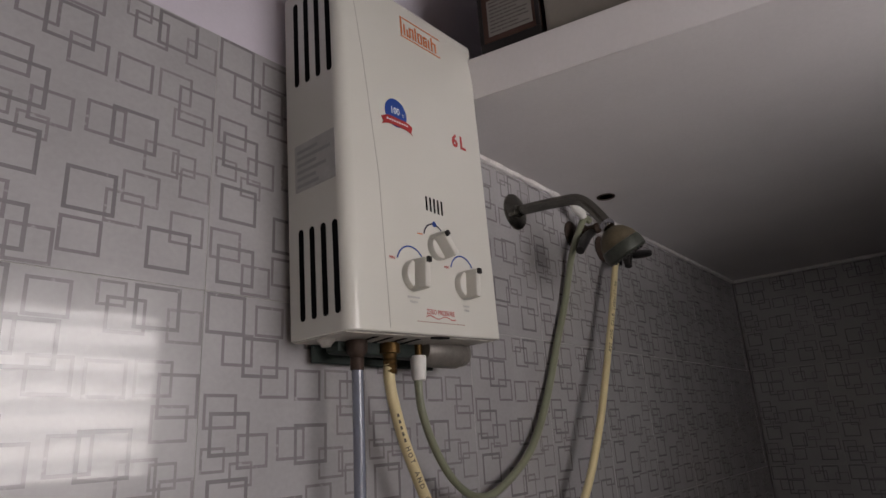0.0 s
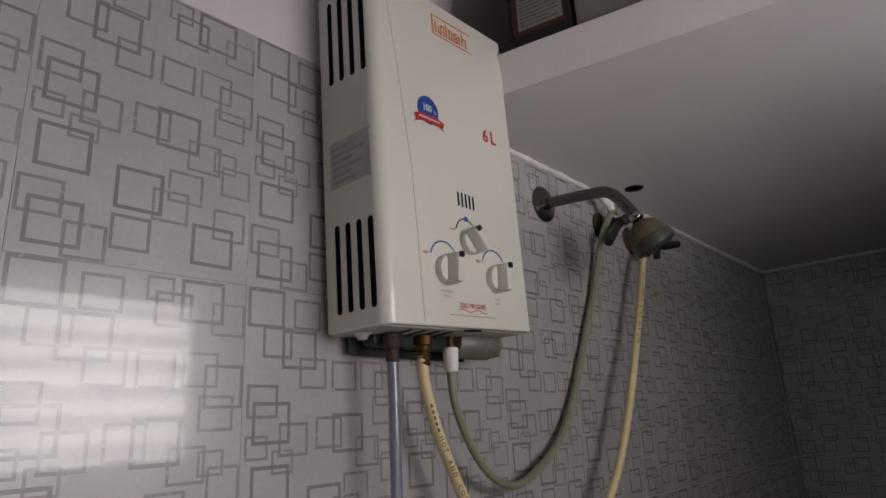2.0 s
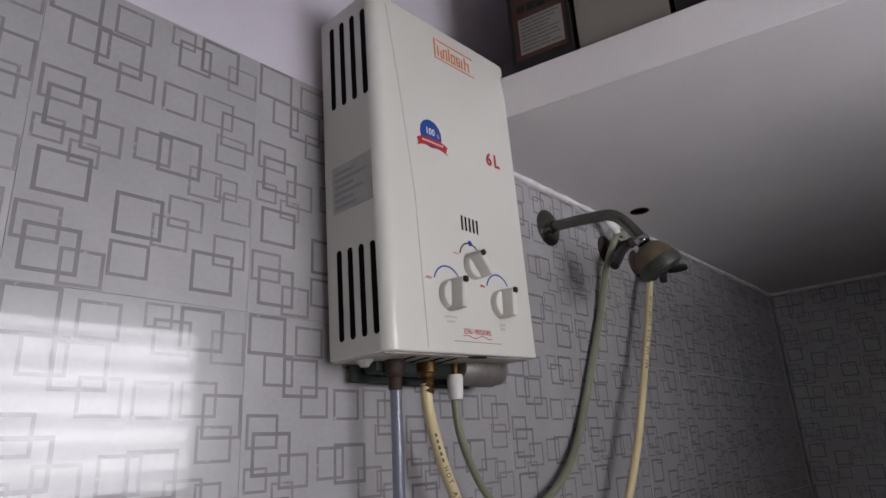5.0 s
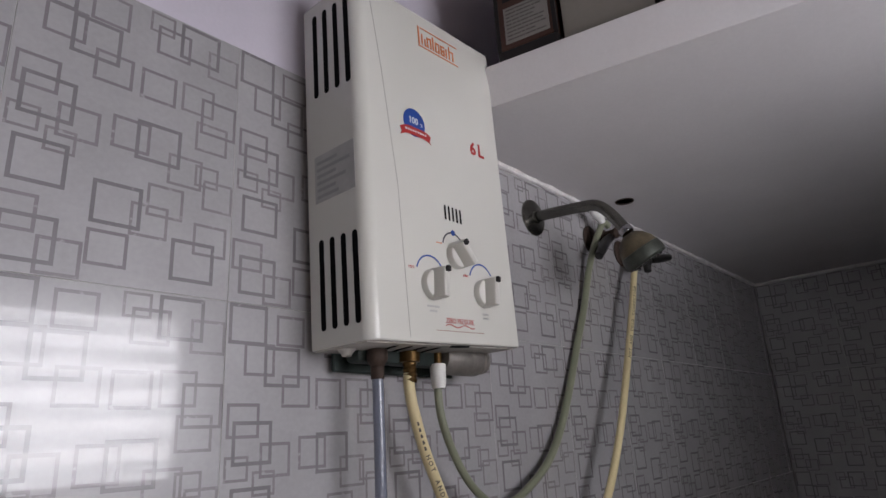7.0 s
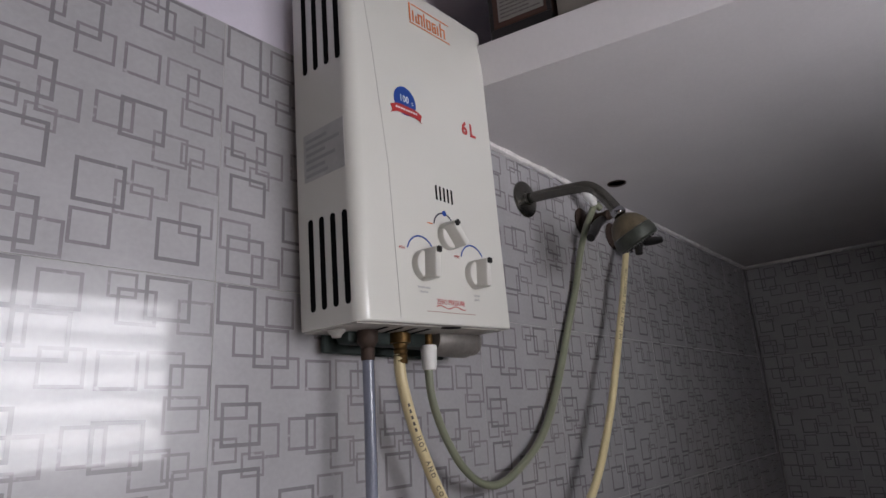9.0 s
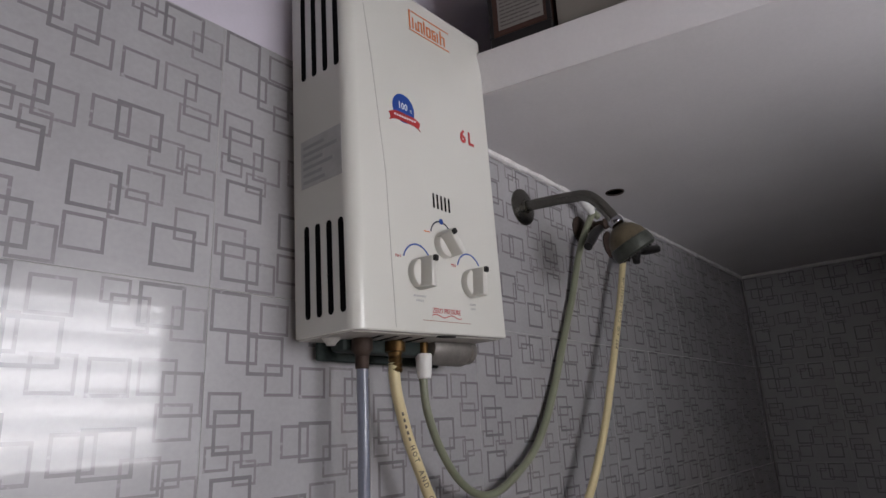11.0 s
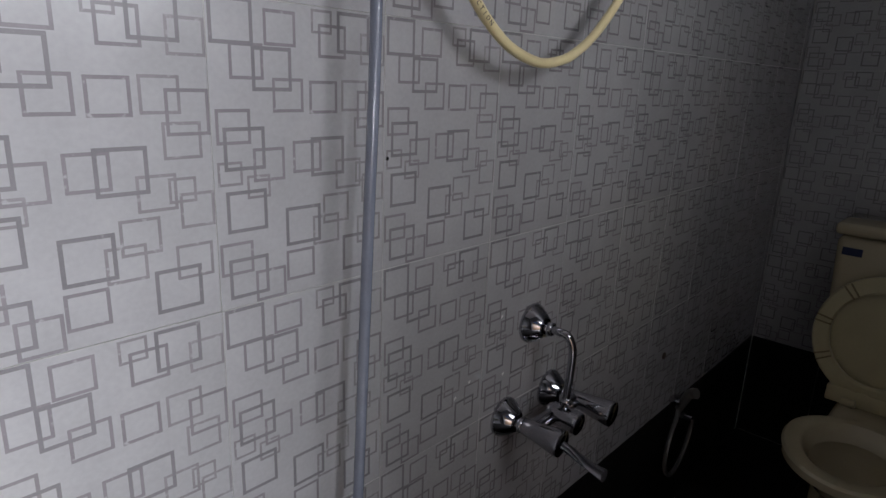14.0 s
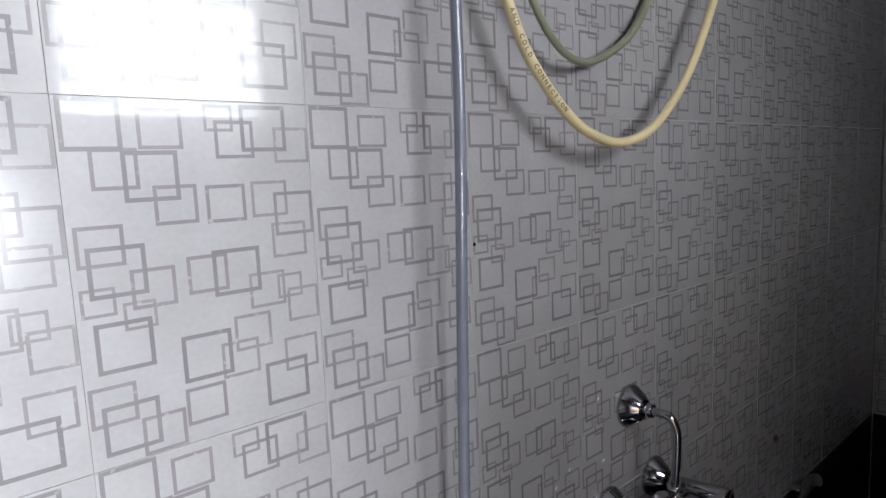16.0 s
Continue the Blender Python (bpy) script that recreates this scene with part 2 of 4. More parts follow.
def text_mesh(bm, body, size, place, thick=0.0004, align="CENTER", squeeze=1.0, bold=0.0):
    """Add built-in-font lettering to a bmesh; its x runs along place's x and it faces place's z."""
    cu = bpy.data.curves.new("lettering", "FONT")
    cu.body, cu.size, cu.extrude, cu.align_x, cu.align_y = body, size, thick, align, "CENTER"
    cu.resolution_u, cu.offset = 2, bold
    ob = bpy.data.objects.new("lettering", cu)
    scene.collection.objects.link(ob)
    me = bpy.data.meshes.new_from_object(ob.evaluated_get(bpy.context.evaluated_depsgraph_get()))
    me.transform(place @ Matrix.Diagonal((squeeze, 1, 1, 1)))
    bm.from_mesh(me)
    bpy.data.objects.remove(ob)
    bpy.data.curves.remove(cu)
    bpy.data.meshes.remove(me)
    return bm


def wall_with_openings(name, y0, y1, x0, x1, z0, z1, holes, mat, label):
    """A wall along x between y0 and y1 with rectangular openings (xa, xb, za, zb)."""
    bm = bmesh.new()
    xs = sorted({x0, x1, *[h[0] for h in holes], *[h[1] for h in holes]})
    zs = sorted({z0, z1, *[h[2] for h in holes], *[h[3] for h in holes]})
    solid_cell = {}
    for i in range(len(xs) - 1):
        for k in range(len(zs) - 1):
            cx, cz = (xs[i] + xs[i + 1]) / 2, (zs[k] + zs[k + 1]) / 2
            solid_cell[i, k] = not any(h[0] < cx < h[1] and h[2] < cz < h[3] for h in holes)

    def quad(*p):
        bm.faces.new([bm.verts.new(q) for q in p])

    for (i, k), filled in solid_cell.items():
        if not filled:
            continue
        xa, xb, za, zb = xs[i], xs[i + 1], zs[k], zs[k + 1]
        quad((xa, y1, za), (xa, y1, zb), (xb, y1, zb), (xb, y1, za))
        quad((xa, y0, za), (xb, y0, za), (xb, y0, zb), (xa, y0, zb))
        for di, dk, q in ((-1, 0, ((xa, y0, za), (xa, y0, zb), (xa, y1, zb), (xa, y1, za))), (1, 0, ((xb, y0, za), (xb, y1, za), (xb, y1, zb), (xb, y0, zb))),
                          (0, -1, ((xa, y0, za), (xa, y1, za), (xb, y1, za), (xb, y0, za))), (0, 1, ((xa, y0, zb), (xb, y0, zb), (xb, y1, zb), (xa, y1, zb)))):
            if not solid_cell.get((i + di, k + dk), False):
                quad(*q)
    bmesh.ops.remove_doubles(bm, verts=bm.verts, dist=1e-5)
    bmesh.ops.recalc_face_normals(bm, faces=bm.faces)
    return solid(name, bm, mat, label, "wall", "structure", smooth=False)


# ---- the room ----
TW, TH = 0.2465, 0.3451           # tile pitch
COL0, ROW0 = 0.504, 0.422        # a vertical joint, the lowest horizontal joint
TOP = ROW0 + 5 * TH + 0.005             # top of the tiling, underside of the loft
XL, XF, YB, ZC = -0.74, 2.76, -0.20, 2.72

bm = bmesh.new()
box(bm, (XL - 0.15, 1.008, -0.02), (XF + 0.15, 1.16, TOP - 0.002))
wall_main = solid("wall_north", bm, M_GROUT, "grey tiled bathroom wall behind the water heater", "wall", "structure", False)
bm = bmesh.new()
box(bm, (XL - 0.15, 1.0045, TOP - 0.002), (XF + 0.15, 1.16, ZC + 0.1))
solid("wall_north_upper", bm, M_PAINT, "lilac-white painted wall above the tiles", "wall", "structure", False)
bm = bmesh.new()
box(bm, (XF + 0.008, YB - 0.12, -0.02), (XF + 0.16, 1.008, TOP - 0.002))
wall_far = solid("wall_east", bm, M_GROUT, "grey tiled end wall behind the toilet", "wall", "structure", False)
bm = bmesh.new()
box(bm, (XF + 0.004, YB - 0.12, TOP - 0.002), (XF + 0.16, 1.004, ZC + 0.1))
solid("wall_east_upper", bm, M_PAINT, "lilac-white painted end wall above the loft", "wall", "structure", False)
bm = bmesh.new()
box(bm, (XL - 0.15, YB - 0.20, -0.02), (XL, 1.004, ZC + 0.1))
solid("wall_west", bm, M_SOUTH, "plain grey end wall out of view, darkened to cut bounced light", "wall", "structure", False)
WIN = (0.48, 1.11, 1.55, 2.08)
DOOR = (-0.48, 0.30, 0.0, 2.0)
wall_with_openings("wall_south", YB - 0.20, YB, XL, XF + 0.008, -0.02, ZC + 0.1, [WIN, DOOR], M_SOUTH, "unseen grey wall with assumed doorway and louvred window, darkened to cut bounced light")
bm = bmesh.new()
box(bm, (XL, YB, ZC), (XF + 0.004, 1.0045, ZC + 0.1))
solid("ceiling", bm, M_SLAB, "plain white plastered ceiling", "ceiling", "structure", False)
bm = bmesh.new()
box(bm, (XL - 0.15, YB - 0.20, -0.12), (XF + 0.16, 1.16, -0.012))
floor = solid("floor", bm, M_FLOOR, "dark tiled bathroom floor", "floor", "structure", False)

# unseen floor, added to bounce the fill lamp into the room
bm = bmesh.new()
box(bm, (-1.4, YB - 2.4, -0.12), (1.2, YB - 0.201, -0.008))
solid("floor_outside", bm, M_PALE, "added pale floor outside the assumed doorway, out of view, bouncing the fill lamp", "floor", "structure", False)

# loft slab with its skewed front edge
bm = bmesh.new()
outline = [(0.853, 1.0), (1.093, YB), (XF + 0.004, YB), (XF + 0.004, 1.0)]
slab_from_outline(bm, outline, 0.068, Matrix.Translation((0, 0, TOP + 0.006)))
for v in bm.verts:
    if v.co.x < 1.2 and v.co.z < TOP + 0.02:
        v.co.x += 0.016
bmesh.ops.bevel(bm, geom=list(bm.edges), offset=0.0012, segments=1, affect="EDGES")
solid("loft_slab", bm, M_SLAB, "white plastered concrete loft slab over the shower", "loft", "structure")

# uneven plaster bead where tiles meet the slab
def bead(name, a, b, seed):
    rnd = random.Random(seed)
    bm = bmesh.new()
    n = 90
    path = [Vector(a).lerp(Vector(b), i / n) + Vector((0, 0, rnd.uniform(-0.002, 0.002))) for i in range(n + 1)]
    rs = [rnd.uniform(0.005, 0.010) for _ in range(n + 1)]
    tube(bm, path, lambda f: rs[round(f * n)], 8)
    return solid(name, bm, M_BEAD, "rough white plaster seam along the tile top", "trim", "structure")


bead("trim", (0.86, 1.0, TOP + 0.004), (XF, 1.0, TOP + 0.004), 3)
bead("trim_end", (XF, 1.0, TOP + 0.004), (XF, YB, TOP + 0.004), 4)

# louvred window
window = thing("window_1", (0.795, YB, WIN[2]), "small louvred window with frosted glass slats", "window", kind="structure")
bm = bmesh.new()
for lo, hi in (((WIN[0], YB - 0.15, WIN[2]), (WIN[0] + 0.025, YB - 0.11, WIN[3])), ((WIN[1] - 0.025, YB - 0.15, WIN[2]), (WIN[1], YB - 0.11, WIN[3])),
               ((WIN[0] + 0.025, YB - 0.15, WIN[2]), (WIN[1] - 0.025, YB - 0.11, WIN[2] + 0.025)), ((WIN[0] + 0.025, YB - 0.15, WIN[3] - 0.025), (WIN[1] - 0.025, YB - 0.11, WIN[3]))):
    box(bm, lo, hi)
part("window_frame", bm, M_STEEL, window, smooth=False)
for k in range(6):
    z = WIN[2] + 0.06 + k * 0.082
    bm = bmesh.new()
    box(bm, (WIN[0] + 0.026, -0.0025, -0.03), (WIN[1] - 0.026, 0.0025, 0.03))
    bmesh.ops.transform(bm, matrix=Matrix.Translation((0, YB - 0.13, z)) @ Matrix.Rotation(radians(48), 4, "X"), verts=bm.verts)
    slat = part("slat", bm, M_FROST, window, smooth=False)
    slat.visible_shadow = False
# assumed door frame and open leaf, out of view; the jamb trims the added fill lamp
door = thing("door_1", (-0.09, YB, 0), "assumed open brown painted door in its frame, out of view", "door", kind="structure")
bm = bmesh.new()
for lo, hi in (((DOOR[0], YB - 0.22, 0), (DOOR[0] + 0.04, YB - 0.12, 2.0)), ((DOOR[1] - 0.04, YB - 0.22, 0), (DOOR[1], YB - 0.12, 2.0)), ((DOOR[0] + 0.04, YB - 0.22, 1.95), (DOOR[1] - 0.04, YB - 0.12, 2.0))):
    box(bm, lo, hi, 0.004)
part("door_frame", bm, M_WOOD, door)
bm = bmesh.new()
box(bm, (DOOR[0] + 0.005, YB - 0.95, 0.01), (DOOR[0] + 0.04, YB - 0.235, 1.95), 0.003)
part("door_leaf", bm, M_WOOD, door)


# ---- gas water heater ----
HX0, HX1, HY0, HY1, HZ0, HZ1 = 0.602, 0.899, 0.872, 0.982, 1.7535, 2.250
TILT = radians(2.2)               # it hangs a little askew
heater = thing("gas_water_heater", ((HX0 + HX1) / 2, 1.0, HZ0), "cream enamelled wall-mounted gas water heater with three knobs", "water heater")


def tilted(name, bm, mats, parent, label="", smooth=True, centre=None):
    """A part turned with the heater's slant, about the middle of the case or about its own."""
    if centre is None:
        lo = [min(v.co[k] for v in bm.verts) for k in (0, 2)]
        hi = [max(v.co[k] for v in bm.verts) for k in (0, 2)]
        centre = ((lo[0] + hi[0]) / 2, (lo[1] + hi[1]) / 2)
    at = Matrix.Translation((centre[0], 0, centre[1]))
    bmesh.ops.transform(bm, matrix=at @ Matrix.Rotation(-TILT, 4, "Y") @ at.inverted(), verts=bm.verts)
    return part(name, bm, mats, parent, label, smooth)


MID_CASE = ((HX0 + HX1) / 2, 2.0)


def case_loop(z, inset):
    """The outline of the case at one height: rounded front edges, the left one wider."""
    out = [(HX1 - inset, HY1)]
    for cx, r, a0 in ((HX1 - 0.006, 0.006, 0), (HX0 + 0.017, 0.017, 90)):
        rr = max(r - inset, 0.0003)
        out += [(cx + rr * math.cos(a), HY0 + r - rr * math.sin(a)) for a in (radians(a0 + 90 * i / 8) for i in range(9))]
    return [(x, y, z) for x, y in out + [(HX0 + inset, HY1)]]


# shell: a folded front with rounded vertical edges and a rolled top
bm = bmesh.new()
rolled = [(HZ0, 0.0015), (HZ0 + 0.0015, 0.0)] + [(HZ1 - 0.006 + 0.006 * math.sin(radians(a)), 0.006 - 0.006 * math.cos(radians(a))) for a in (0, 22, 45, 67, 90)]
rings = [[bm.verts.new(p) for p in case_loop(z, inset)] for z, inset in rolled]
for a, b in zip(rings, rings[1:]):
    for k in range(len(a)):
        bm.faces.new((a[k], a[(k + 1) % len(a)], b[(k + 1) % len(a)], b[k]))
bm.faces.new(rings[0])
bm.faces.new(rings[-1])
bmesh.ops.recalc_face_normals(bm, faces=bm.faces)
case = tilted("case", bm, M_CASE, heater, centre=MID_CASE)
bm = bmesh.new()
box(bm, (HX0 + 0.004, HY0 + 0.012, HZ0 - 0.0015), (HX1 - 0.004, HY1, HZ0 + 0.002))
tilted("bottom_plate", bm, M_CASE_UNDER, heater, "grimy steel bottom plate", False, MID_CASE)
for k in range(4):
    bm = bmesh.new()
    x = 0.665 + 0.026 * k
    slab_from_outline(bm, [(x, 0.90), (x + 0.006, 0.898), (x + 0.018, 0.945), (x + 0.012, 0.947)], 0.001, Matrix.Translation((0, 0, HZ0 - 0.0022)))
    tilted("bottom_slot", bm, M_BLACK, heater, "", False, MID_CASE)
bm = bmesh.new()
slab_from_outline(bm, [(0.752, 0.882), (0.764, 0.877), (0.785, 0.877), (0.792, 0.884), (0.780, 0.892), (0.760, 0.891)], 0.001, Matrix.Translation((0, 0, HZ0 - 0.0022)))
tilted("inspection_hole", bm, M_BLACK, heater, "", False, MID_CASE)
# panel joint on the front
bm = bmesh.new()
slab_from_outline(bm, [(0.6755, HZ0 + 0.002), (0.6763, HZ0 + 0.002), (0.6640, 1.953), (0.6407, 2.115), (0.6200, 2.232), (0.6193, 2.232), (0.6399, 2.115), (0.6632, 1.953)], 0.0006, pose(0, HY0 + 0.0003, 0, 90))
part("panel_joint", bm, M_JOINT, heater, smooth=False)


def side_slot(y, z0, z1, w=0.0095):
    bm = bmesh.new()
    r = w / 2
    ol = [(y + r * math.cos(a), z1 - r + r * math.sin(a)) for a in (i * math.pi / 8 for i in range(9))]
    ol += [(y - r * math.cos(a), z0 + r - r * math.sin(a)) for a in (i * math.pi / 8 for i in range(9))]
    # a flat black plate; its colour stands in for the dark inside of the slot
    m = Matrix(((0, 0, -1, HX0 + 0.0002), (1, 0, 0, 0), (0, 1, 0, 0), (0, 0, 0, 1)))
    slab_from_outline(bm, ol, 0.0006, m)
    return tilted("vent_slot", bm, M_BLACK, heater, "dark louvre slot", False, MID_CASE)


for k in range(4):
    f = k / 3
    side_slot(0.958 - 0.067 * f, 2.097 - 0.004 * f, 2.228 - 0.004 * f)
    side_slot(0.957 - 0.065 * f, 1.775, 1.893 - 0.003 * f)
bm = bmesh.new()
slab_from_outline(bm, [(0.886, 1.944), (0.966, 1.944), (0.966, 2.010), (0.886, 2.010)], 0.0005, Matrix(((0, 0, -1, HX0 + 0.0001), (1, 0, 0, 0), (0, 1, 0, 0), (0, 0, 0, 1))))
rating = tilted("rating_label", bm, M_GREYLABEL, heater, "silver-grey rating label with faded print", False, MID_CASE)
rnd = random.Random(8)
for k in range(6):
    bm = bmesh.new()
    z = 1.999 - 0.0095 * k
    a = 0.961
    b = a - rnd.uniform(0.035, 0.068)
    slab_from_outline(bm, [(b, z - 0.0022), (a, z - 0.0022), (a, z + 0.0022), (b, z + 0.0022)], 0.0003, Matrix(((0, 0, -1, HX0 - 0.0005), (1, 0, 0, 0), (0, 1, 0, 0), (0, 0, 0, 1))))
    tilted("print_bar", bm, M_GREYINK, rating, smooth=False, centre=MID_CASE)


def front(x, z, out=0.0):
    """A place on the front panel: x to the right, y up, z towards the room."""
    return Matrix(((1, 0, 0, x), (0, 0, -1, HY0 - 0.0002 - out), (0, 1, 0, z), (0, 0, 0, 1)))


def rect(bm, x0, z0, x1, z1, thick=0.0005, out=0.0):
    return slab_from_outline(bm, [(x0, z0), (x1, z0), (x1, z1), (x0, z1)], thick, front(0, 0, out))


# trade mark: plain orange strokes between two rules
bm = bmesh.new()
rect(bm, 0.722, 2.2245, 0.806, 2.2262)
rect(bm, 0.716, 2.1925, 0.806, 2.1942)
mark = tilted("trade_mark", bm, M_ORANGE, heater, "orange trade mark of plain strokes between two rules", False)
bm = bmesh.new()
rect(bm, 0.7165, 2.1955, 0.7195, 2.2262)
for x, h in ((0.7235, 0.018), (0.7300, 0.012), (0.7355, 0.017), (0.7425, 0.018), (0.7480, 0.023), (0.7540, 0.017), (0.7610, 0.017), (0.7665, 0.017), (0.7725, 0.012), (0.7780, 0.016), (0.7850, 0.023), (0.7935, 0.016)):
    rect(bm, x, 2.1975, x + 0.0028, 2.1975 + h)
for x, z in ((0.7300, 2.1975), (0.7355, 2.2120), (0.7540, 2.1975), (0.7540, 2.2120), (0.7665, 2.1975), (0.7665, 2.2045), (0.7665, 2.2120), (0.7850, 2.2110)):
    rect(bm, x, z, x + 0.009, z + 0.0026)
tilted("trade_mark_stroke", bm, M_ORANGE, mark, smooth=False)

# round blue badge with a red ribbon
bm = bmesh.new()
lathe(bm, front(0.6995, 2.0560) @ Vector((0, 0, 0)), (0, -1, 0), [(0, 0.0212), (0.0006, 0.0212)], 40)
badge = tilted("badge", bm, M_BLUE, heater, "round blue badge with white figures", False)
bm = bmesh.new()
text_mesh(bm, "100", 0.0145, front(0.6975, 2.0585, 0.0008), 0.0002, squeeze=0.85, bold=0.0002)
text_mesh(bm, "%", 0.007, front(0.7135, 2.0555, 0.0008), 0.0002, squeeze=0.85)
tilted("figures", bm, M_WHITEINK, badge, smooth=False)
bm = bmesh.new()
n = 14
top, low = [], []
for i in range(n + 1):
    f = i / n
    x = 0.6705 + 0.061 * f
    z = 2.0435 - 0.0065 * (2 * f - 1) ** 2 + 0.001 * math.sin(9 * f)
    top.append((x, z + 0.0055))
    low.append((x, z - 0.0065))
slab_from_outline(bm, top + [(0.728, 2.034)] + low[::-1] + [(0.674, 2.036)], 0.0006, front(0, 0, 0.0009))
ribbon = tilted("ribbon", bm, M_RED, badge, "red ribbon", False)
bm = bmesh.new()
for i in range(9):
    rect(bm, 0.680 + i * 0.0048, 2.0408, 0.683 + i * 0.0048, 2.0436, 0.0002, 0.0016)
tilted("ribbon_print", bm, M_WHITEINK, ribbon, smooth=False)

bm = bmesh.new()
text_mesh(bm, "6", 0.029, front(0.8285, 2.0588), 0.0003, bold=0.0008)
text_mesh(bm, "L", 0.029, front(0.8478, 2.0593), 0.0003, bold=0.0008)
tilted("capacity_mark", bm, M_RED, heater, "red capacity lettering", False)
for k in range(5):
    bm = bmesh.new()
    x = 0.7525 + 0.0082 * k
    rect(bm, x, 1.9265, x + 0.0034, 1.9475, 0.0004)
    tilted("sight_slot", bm, M_BLACK, heater, "narrow flame window slot", False)


def arc_mark(x, z, r, a0, a1, mat):
    bm = bmesh.new()
    w = 0.0011
    pts = [(math.cos(a), math.sin(a)) for a in (radians(a0 + (a1 - a0) * i / 24) for i in range(25))]
    slab_from_outline(bm, [((r + w) * c, (r + w) * s) for c, s in pts] + [((r - w) * c, (r - w) * s) for c, s in pts[::-1]], 0.0003, front(x, z))
    return part("dial_arc", bm, mat, heater, smooth=False)


def knob(x, z, turn, r):
    """A round base with a deep slab-sided grip and a black tip."""
    m = front(x, z) @ Matrix.Rotation(radians(turn), 4, "Z")
    bm = bmesh.new()
    lathe(bm, front(x, z) @ Vector((0, 0, 0)), (0, -1, 0), [(0, r), (0.004, r), (0.009, r - 0.0015), (0.0105, r - 0.004)], 40)
    k = part("knob", bm, M_KNOB, heater, "cream plastic control knob")
    bm = bmesh.new()
    box(bm, (-0.0085, -r * 0.97, 0.003), (0.0085, r * 0.97, 0.027), 0.002, 2)
    for v in bm.verts:
        v.co.x *= 1 - 0.45 * max(0, v.co.z - 0.006) / 0.021
    bmesh.ops.transform(bm, matrix=m, verts=bm.verts)
    part("grip", bm, M_KNOB, k)
    bm = bmesh.new()
    box(bm, (-0.0035, r * 0.62, 0.0262), (0.0035, r * 0.99, 0.0315), 0.001, 1)
    bmesh.ops.transform(bm, matrix=m, verts=bm.verts)
    part("pointer", bm, M_BLACKPLASTIC, k, "black pointer tip", False)
    return k


knob(0.7195, 1.827, -3, 0.0205)
knob(0.8260, 1.829, -3, 0.0205)
knob(0.7710, 1.876, 42, 0.0190)
arc_mark(0.7175, 1.8400, 0.0265, 30, 165, M_BLUE)
arc_mark(0.8250, 1.8460, 0.0265, 30, 165, M_BLUE)
arc_mark(0.7670, 1.8870, 0.0215, 35, 170, M_DARKINK)
for x, z in ((0.682, 1.8455), (0.790, 1.8505)):
    bm = bmesh.new()
    text_mesh(bm, "MIN", 0.0058, front(x, z), 0.0001)
    tilted("dial_lettering", bm, M_RED, heater, smooth=False)
bm = bmesh.new()
rect(bm, 0.732, 1.888, 0.743, 1.8895, 0.0002)
tilted("dial_print", bm, M_ORANGE, heater, smooth=False)
bm = bmesh.new()
lathe(bm, front(0.768, 1.909) @ Vector((0, 0, 0)), (0, -1, 0), [(0, 0.0042), (0.0004, 0.0042)], 16)
tilted("flame_symbol", bm, M_BLUE, heater, smooth=False)
for x, z, w in ((0.720, 1.7975, 0.024), (0.720, 1.7915, 0.015), (0.829, 1.7985, 0.014), (0.829, 1.7925, 0.012)):
    bm = bmesh.new()
    for i in range(5):
        a = x - w / 2 + w * i / 5
        rect(bm, a, z, a + w / 5 - 0.0008, z + 0.0026, 0.0002)
    tilted("faded_print", bm, M_GREYLABEL, heater, smooth=False)
bm = bmesh.new()
text_mesh(bm, "ZERO PRESSURE", 0.0098, front(0.772, 1.7838), 0.0002, squeeze=0.82)
tilted("slogan", bm, M_RED, heater, "small red lettering above a wavy line", False)
bm = bmesh.new()
ol = [(0.742 + 0.060 * i / 30, 1.7772 + 0.0018 * math.sin(i / 30 * 12)) for i in range(31)]
slab_from_outline(bm, [(x, z + 0.0006) for x, z in ol] + [(x, z - 0.0006) for x, z in ol[::-1]], 0.0003, front(0, 0))
tilted("wavy_line", bm, M_RED, heater, smooth=False)
bm = bmesh.new()
for i in range(16):
    a = 0.724 + 0.0062 * i
    rect(bm, a, 1.7698, a + 0.0046, 1.7709, 0.0002)
tilted("fine_print", bm, M_FINE, heater, smooth=False)

# back bracket and the gear below the case
bm = bmesh.new()
box(bm, (0.646, 0.983, 1.725), (0.880, 0.989, 2.220), 0.002, 1)
part("back_plate", bm, M_VERDIGRIS, heater, "tarnished back plate, its colour darkened for the shade under the case")
for z in (2.20, 1.80):
    bm = bmesh.new()
    box(bm, (0.70, 0.989, z), (0.80, 1.0, z + 0.02), 0.001, 1)
    part("wall_bracket", bm, M_RUST, heater)
bm = bmesh.new()
lathe(bm, (0.815, 0.950, 1.748), (1, 0, 0), [(0, 0.018), (0.01, 0.024), (0.075, 0.024), (0.082, 0.016), (0.086, 0.020), (0.094, 0.020)], 28)
part("burner_end", bm, M_BURNER, heater, "dull grey burner housing")
bm = bmesh.new()
box(bm, (0.655, 0.945, 1.734), (0.815, 0.972, 1.760), 0.006, 2)
part("valve_block", bm, M_VERDIGRIS, heater, "tarnished valve block, its colour darkened for the shade under the case")
bm = bmesh.new()
lathe(bm, (0.636, 0.945, 1.752), (0, 0, -1), [(0, 0.014), (0.004, 0.013), (0.010, 0.007), (0.013, 0.006)], 10)
part("screw_cap", bm, M_CASE_UNDER, heater, smooth=False)
bm = bmesh.new()
lathe(bm, (0.675, 0.932, 1.762), (0, 0, -1), [(0, 0.0085), (0.010, 0.0085), (0.011, 0.0110), (0.014, 0.0135), (0.028, 0.0135), (0.032, 0.0105), (0.036, 0.008)], 8)
part("gas_inlet", bm, M_RUST, heater, "rusty gas inlet nut", False)
bm = bmesh.new()
